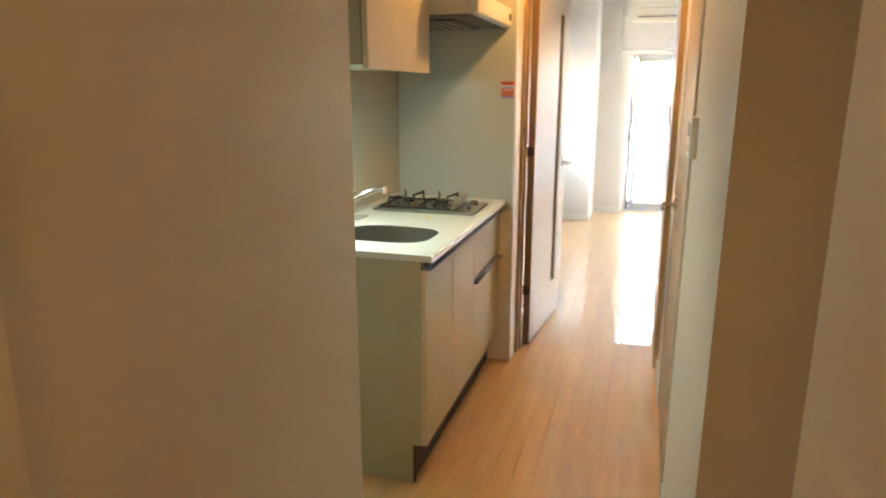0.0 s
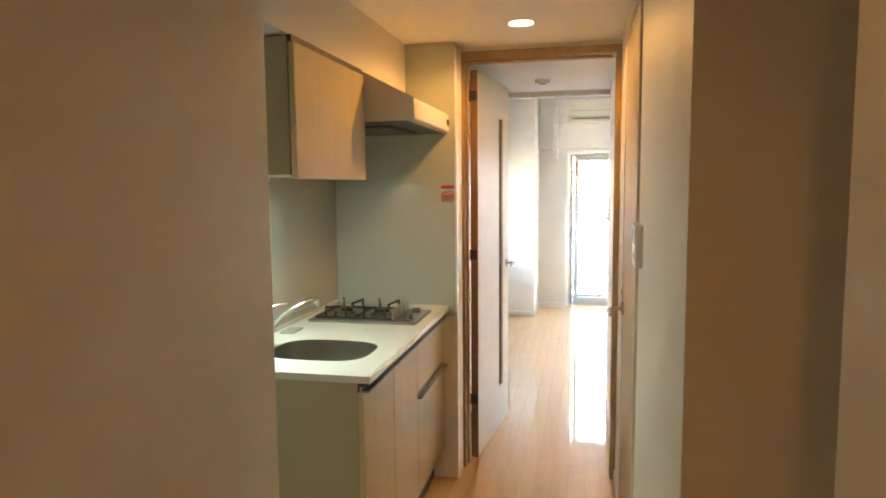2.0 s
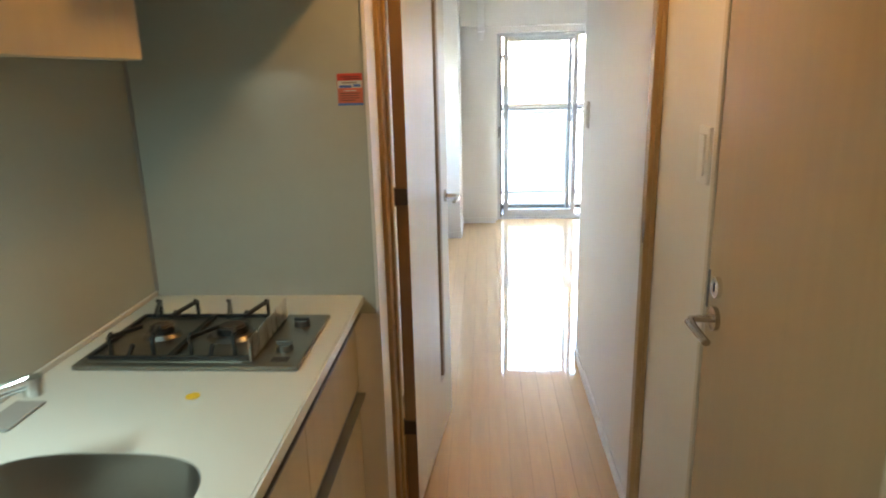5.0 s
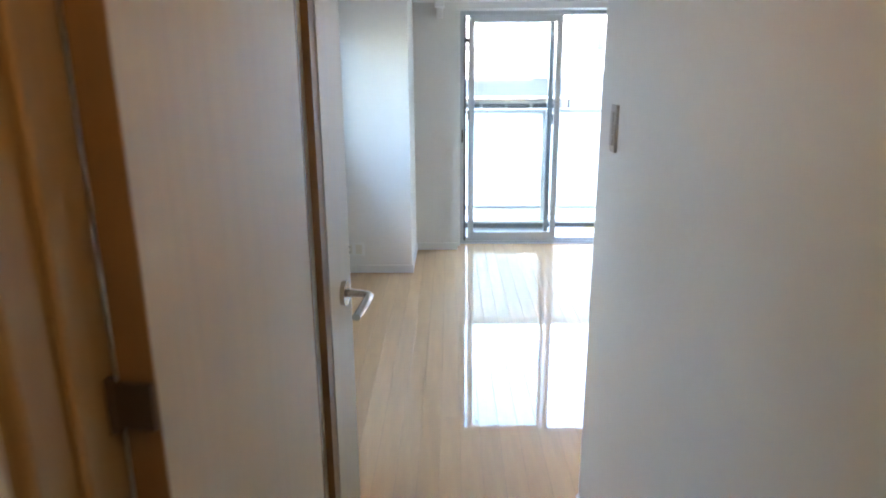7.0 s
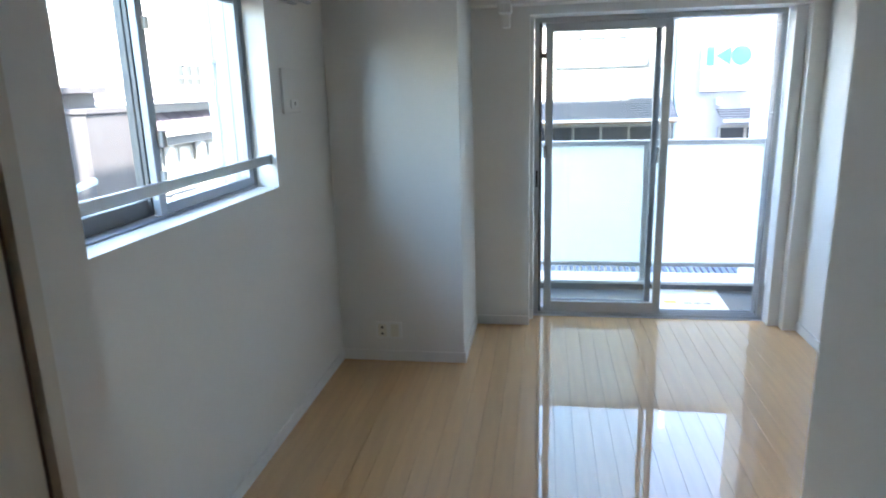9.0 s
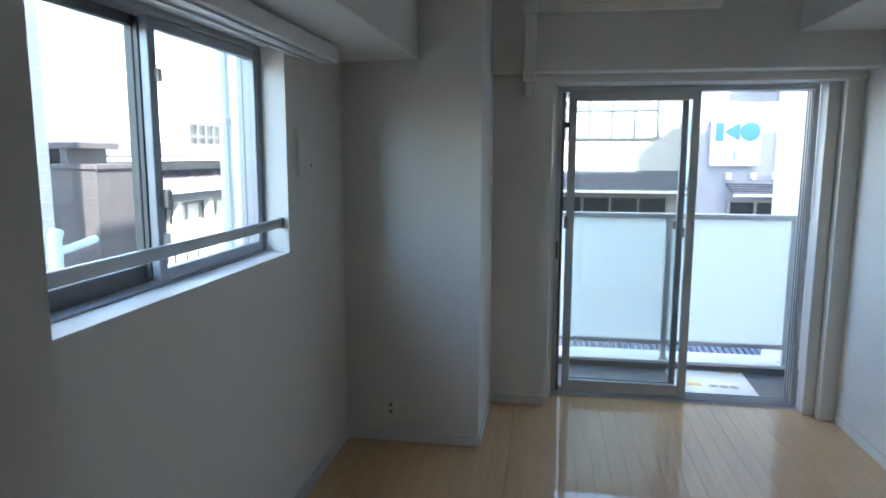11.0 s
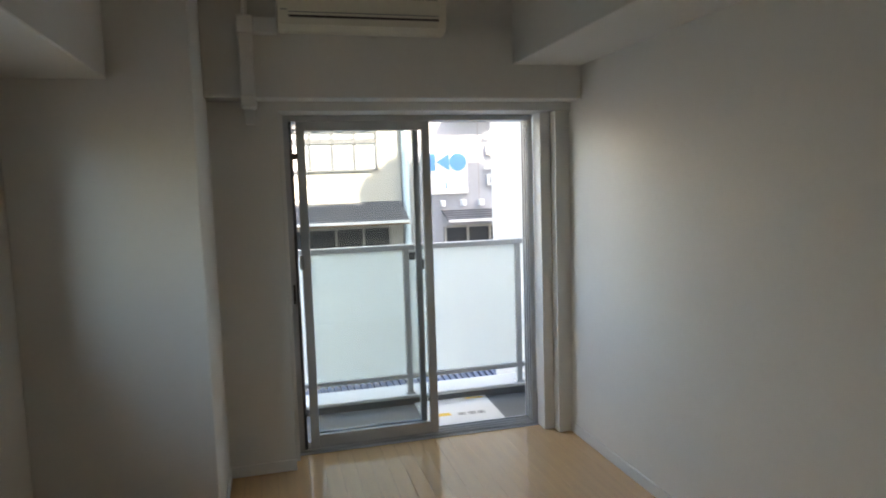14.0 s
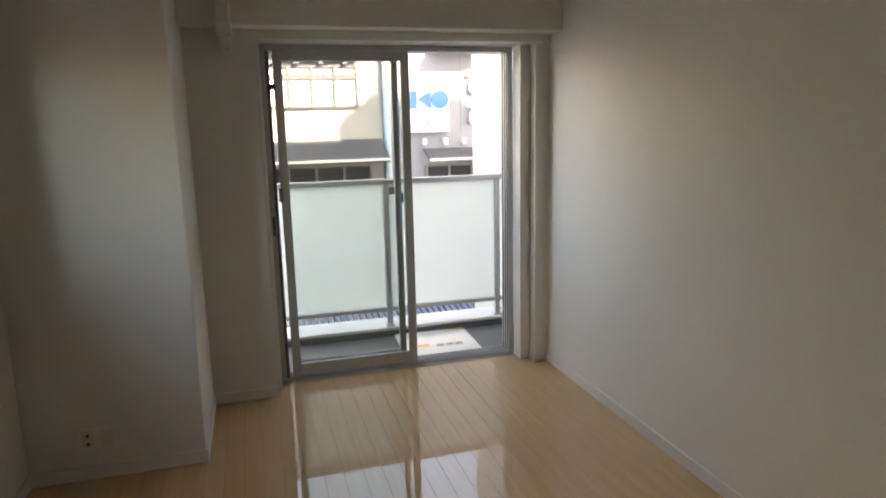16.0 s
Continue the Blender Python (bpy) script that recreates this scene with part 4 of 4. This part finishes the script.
for k in range(9):
    f0, f1 = k / 9, (k + 1) / 9
    add_box(bm, at(shop, (-2.0, 18.0 - 1.0 * f1, 1.10 - 0.36 * f1))[0], at(shop, (2.62, 18.0 - 1.0 * f0, 1.135 - 0.36 * f1))[0], 0.004)
finish(bm, "awning_roof", ROOF, shop, "dark slate awning roof")
boxes("awning_edge", FACADE_C, [at(shop, (-2.0, 16.96, 0.695), (2.62, 16.999, 0.745))], shop, "white gutter edge")
# soffit colour carries the darkness below the awning's eave
boxes("awning_soffit", EDGE, [at(shop, (-2.0, 17.0, 0.66), (2.62, 17.999, 0.69))], shop, "soffit darkened as if in shade")
# dark panes enlarged to stand in for the shade beneath the awning
low = tagged(new("window"), "dark shop window widened for the shade under the awning")
low.parent = shop
low.location = (-0.9 + 1.5, 0, -0.55 + 6.0)
window_unit(low, 0, -0.001, 0, 3.3, 1.12, "y", 6, 1, DARKGLASS, GREY)
tube("downpipe", PIPEBLUE, at(shop, (2.75, 17.9, -6))[0], at(shop, (2.75, 17.9, 6.0))[0], 0.07, shop, "pale blue downpipe")

grey = thing("grey_building", (4.0, 18.2, -6.0), "grey rendered shop building with a blue and white sign", "building")
boxes("wall", FACADE_B, [at(grey, (2.86, 18.2, -6.0), (14.0, 27.0, 4.4))], grey)
boxes("wall_joint", GREY, [at(grey, (4.40, 18.194, -2.0), (4.415, 18.199, 5.0))], grey)
board = boxes("sign_board", FACADE_C, [at(grey, (3.20, 18.06, 1.19), (4.12, 18.199, 2.14))], grey, "white sign board", 0.01)
bm = bmesh.new()
add_box(bm, at(grey, (3.27, 18.045, 1.68))[0], at(grey, (3.42, 18.058, 2.04))[0])
v = [bm.verts.new(at(grey, p)[0]) for p in ((3.44, 18.045, 1.86), (3.72, 18.045, 2.04), (3.72, 18.045, 1.68))]
bm.faces.new(v)
add_tube(bm, at(grey, (3.91, 18.058, 1.86))[0], at(grey, (3.91, 18.045, 1.86))[0], 0.185, 32)
finish(bm, "sign_mark", SIGNBLUE, board, "light blue block marks")
boxes("sign_bar", SIGNBLUE, [at(grey, (3.63, 18.05, 1.30), (3.66, 18.058, 1.46))], board)
bm = bmesh.new()
for zc in (1.35, 2.0):
    for z in (0.0, 0.19, 0.34):
        add_box(bm, at(grey, (4.52 + (0.06 if z < 0.3 else 0), 18.10, zc + z))[0], at(grey, (5.05, 18.19, zc + z + 0.05))[0])
    add_box(bm, at(grey, (4.58, 18.101, zc))[0], at(grey, (4.63, 18.189, zc + 0.2))[0])
    add_box(bm, at(grey, (4.98, 18.101, zc))[0], at(grey, (5.03, 18.189, zc + 0.2))[0])
finish(bm, "raised_letter_bars", FACADE_C, grey, "raised white sign strokes")
for x in (3.52, 3.98, 4.38):
    boxes("spot_lamp", FACADE_C, [at(grey, (x, 18.02, 0.93), (x + 0.09, 18.199, 1.06))], grey, "small white spot lamp", 0.01)
bm = bmesh.new()
for k in range(5):
    f0, f1 = k / 5, (k + 1) / 5
    add_box(bm, at(grey, (3.55, 18.2 - 0.6 * f1, 0.86 - 0.2 * f1))[0], at(grey, (6.0, 18.199 - 0.6 * f0, 0.89 - 0.2 * f1))[0], 0.004)
finish(bm, "canopy_roof", ROOF, grey, "small slate canopy")
boxes("canopy_edge", FACADE_C, [at(grey, (3.55, 17.57, 0.62), (6.0, 17.599, 0.67))], grey)
gw = tagged(new("window"), "dark upper shop window")
gw.parent = grey
gw.location = (3.62 - 4.0, 0, -0.35 + 6.0)
window_unit(gw, 0, -0.001, 0, 2.0, 0.85, "y", 4, 1, DARKGLASS, GREY)
boxes("roof_eave", EDGE, [at(grey, (3.75, 17.8, 2.82), (4.9, 18.199, 2.93))], grey, "brown eave board")

lean = thing("blue_roof_shed", (1.0, 12.6, -6.0), "low shed with corrugated blue roof below the balcony", "shed")
boxes("wall", FACADE_C, [((-3.0, -1.0, 0), (2.2, 1.6, 4.3))], lean)
bm = bmesh.new()
for k in range(60):
    x = -3.1 + k * 0.09
    beam3(bm, (x, -1.1, 4.45), (x, 1.7, 4.75), 0.05, 0.05)
add_box(bm, (-3.15, -1.12, 4.31), (2.25, 1.72, 4.42))
finish(bm, "roof", BLUESHEET, lean, "corrugated blue roof sheet")

# buildings beyond the west window
tiled = thing("tiled_stair_tower", (-8.85, 15.9, -6.0), "grey pink tiled tower with open cap beside the neighbouring house", "building")
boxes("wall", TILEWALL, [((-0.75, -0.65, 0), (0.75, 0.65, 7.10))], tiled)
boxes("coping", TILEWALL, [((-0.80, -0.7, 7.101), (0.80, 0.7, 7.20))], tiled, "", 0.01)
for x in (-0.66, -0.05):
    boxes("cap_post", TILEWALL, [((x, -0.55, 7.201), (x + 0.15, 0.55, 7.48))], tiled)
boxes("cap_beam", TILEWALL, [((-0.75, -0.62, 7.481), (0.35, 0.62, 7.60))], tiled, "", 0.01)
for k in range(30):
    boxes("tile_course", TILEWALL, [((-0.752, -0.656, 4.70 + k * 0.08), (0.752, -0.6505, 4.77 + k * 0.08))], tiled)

house = thing("white_house", (-12.0, 21.0, -6.0), "white house with stepped mauve sheet roofs over glazed openings", "house")
boxes("wall", FACADE_D, [((-4.0, -4.6, 0), (2.55, 12.0, 6.1))], house)
boxes("upper_wall", FACADE_D, [((-4.5, 1.6, 7.35), (0.9, 10.0, 10.0))], house)


def sheet_roof(parent, x0, z0, x1, z1, y0, y1, step):
    """A sheet roof falling from x0, z0 to x1, z1, with a standing seam at every step."""
    roof = extrude("sheet_roof", ROOFM, [(x0, z0), (x1, z1), (x1, z1 - 0.05), (x0, z0 - 0.05)], y0, y1, parent, "mauve metal roof sheet")
    y = y0 + 0.1
    while y < y1:
        bm = bmesh.new()
        beam3(bm, (x0, y, z0 + 0.012), (x1, y, z1 + 0.012), 0.03, 0.03)
        finish(bm, "seam", ROOFM, roof)
        y += step
    return roof


sheet_roof(house, 0.95, 7.72, 3.02, 7.36, -4.8, 12.2, 0.55)
boxes("upper_fascia", FACADE_C, [((2.90, -4.85, 7.22), (3.02, 12.25, 7.305))], house, "white roof edge", 0.01)
boxes("band_wall", FACADE_D, [((-4.0, -4.6, 6.101), (2.45, 12.0, 7.30))], house, "cream wall band between the roofs")
sheet_roof(house, 2.46, 6.98, 3.06, 6.58, -4.9, 12.3, 0.55)
boxes("gutter", FACADE_C, [((2.96, -4.95, 6.42), (3.10, 12.35, 6.53))], house, "white gutter edge", 0.02)
# dark board puts in the shade under the gutter
boxes("soffit", ROOF, [((2.40, -4.8, 6.20), (2.95, 12.1, 6.415))], house, "soffit darkened as if in shade")
uw = tagged(new("window"), "dark barred window")
uw.parent = house
uw.location = (0.901, 2.62, 7.55)
window_unit(uw, 0, 0, 0, 2.0, 0.80, "x", 4, 2, DARKGLASS, ROOF, 0.10)
for k in range(9):
    boxes("bar", FACADE_C, [((0.97, 2.62 + k * 0.25, 7.45), (0.99, 2.66 + k * 0.25, 7.95))], uw)
for k in range(8):
    lw = tagged(new("window"), "glazed opening with white panels")
    lw.parent = house
    lw.location = (2.551, -4.3 + k * 1.55, 4.6)
    window_unit(lw, 0, 0, 0, 1.3, 1.5, "x", 2, 2, DARKGLASS if k == 1 else PALEGLASS, GREY, 0.07)
    boxes("pillar", FACADE_C, [((2.70, -4.52 + k * 1.55, 4.2), (2.86, -4.34 + k * 1.55, 6.199))], house, "white post")
for k in range(26):
    boxes("railing_post", GREY, [((3.3, -4.5 + k * 0.52, 4.2), (3.34, -4.46 + k * 0.52, 5.05))], house)
boxes("railing_top", ROOF, [((3.28, -4.5, 5.051), (3.38, 9.0, 5.11))], house, "dark railing top")
boxes("balcony_slab", CONCRETE, [((2.551, -4.6, 4.0), (3.45, 9.2, 4.2))], house)

structure("wing_wall", CONCRETE, [((-2.2, 8.70, -6.0), (-1.062, 8.90, 2.62))], "white rendered wing wall beside the balcony", 0.01)
wing_pipe = thing("wing_downpipe", (-2.15, 8.655, -6.0), "slim grey downpipe on the white wing wall", "pipe")
tube("pipe", PIPEBLUE, (0, 0, 0), (0, 0, 8.4), 0.028, wing_pipe)
for z in (5.2, 6.4, 7.6):
    boxes("clip", ALU, [((-0.034, -0.032, z), (0.034, 0.0448, z + 0.03))], wing_pipe)
pipe = thing("blue_pipe_rail", (-2.1, 6.95, -0.2), "pale blue pipe rail outside the window", "pipe")
sweep("upright", PIPEBLUE, [(0, 0, -6 + 0.2), (0, 0, 1.2), (0, 0.02, 1.24)], 0.03, pipe)
sweep("arm", PIPEBLUE, [(0, 0.0, 1.14), (0, 0.12, 1.15), (0, 0.27, 1.17)], 0.019, pipe)
for i, (x, y, w, d, h) in enumerate(((-40, 45, 14, 9, 8.5), (-30, 62, 12, 10, 9.2), (-58, 70, 16, 10, 10.5), (-22, 80, 15, 10, 8.0), (-75, 50, 14, 12, 9.0), (6, 60, 18, 10, 7.0), (-48, 30, 10, 9, 7.2))):
    far = thing("far_house", (x, y, -6.0), "pale far house with a dull roof", "house", "far houses")
    boxes("wall", FACADE_C if i % 2 else FACADE_A, [((-w / 2, -d / 2, 0), (w / 2, d / 2, h - 1.2))], far)
    bm = bmesh.new()
    vs = [bm.verts.new(c) for c in ((-w / 2 - 0.4, -d / 2 - 0.4, h - 1.2), (w / 2 + 0.4, -d / 2 - 0.4, h - 1.2), (w / 2 + 0.4, d / 2 + 0.4, h - 1.2), (-w / 2 - 0.4, d / 2 + 0.4, h - 1.2), (-w / 2, 0, h + 0.6), (w / 2, 0, h + 0.6))]
    for q in ((0, 1, 5, 4), (2, 3, 4, 5), (0, 4, 3), (1, 2, 5), (3, 2, 1, 0)):
        bm.faces.new([vs[j] for j in q])
    finish(bm, "roof", ROOFM, far)
    for k in range(4):
        boxes("window", DARKGLASS, [((-w / 2 + (k + 0.4) * w / 4, -d / 2 - 0.03, h - 3.6), (-w / 2 + (k + 0.8) * w / 4, -d / 2 - 0.005, h - 2.2))], far)

# ---- floor strips, one object each ----
strip_meshes = {}


def strip_mesh(w, ln):
    key = (round(w, 3), round(ln, 3))
    if key not in strip_meshes:
        b = bmesh.new()
        g, e, h = 0.0001, 0.0006, 0.013
        lo = [b.verts.new(c) for c in ((g, g, -h), (w - g, g, -h), (w - g, ln - g, -h), (g, ln - g, -h))]
        md = [b.verts.new((v.co.x, v.co.y, -0.0009)) for v in lo]
        hi = [b.verts.new(c) for c in ((g + e, g, 0), (w - g - e, g, 0), (w - g - e, ln - g, 0), (g + e, ln - g, 0))]
        b.faces.new(hi)
        for r0, r1 in ((lo, md), (md, hi)):
            for i in range(4):
                b.faces.new((r0[i], r0[(i + 1) % 4], r1[(i + 1) % 4], r1[i]))
        me = bpy.data.meshes.new("floor_strip")
        b.to_mesh(me)
        b.free()
        me.materials.append(PLANK)
        strip_meshes[key] = me
    return strip_meshes[key]


SW, SL = 0.0758, 1.818


def lay(x0, x1, y0, y1):
    k0 = math.floor((x0 + 1.2) / SW)
    x = -1.2 + k0 * SW
    while x < x1 - 0.002:
        a, b = max(x, x0), min(x + SW, x1)
        sheet = math.floor((x + 1.2 + 1e-6) / (SW * 4))
        y = -2.5 + (sheet * 0.607) % SL
        while y < y1:
            p, q = max(y, y0), min(y + SL, y1)
            if q - p > 0.01 and b - a > 0.004:
                ob = new("floor_strip", strip_mesh(b - a, q - p))
                ob.location, ob.parent = (a, p, 0.0), floor
            y += SL
        x += SW


lay(-0.275, 0.479, -1.2, 1.42)
lay(0.479, 1.30, 0.797, 1.39)
lay(XK, XP, 1.42, 3.45)
lay(-0.365, XP, 3.45, 4.84)
lay(XL, XR, 4.84, 8.065)
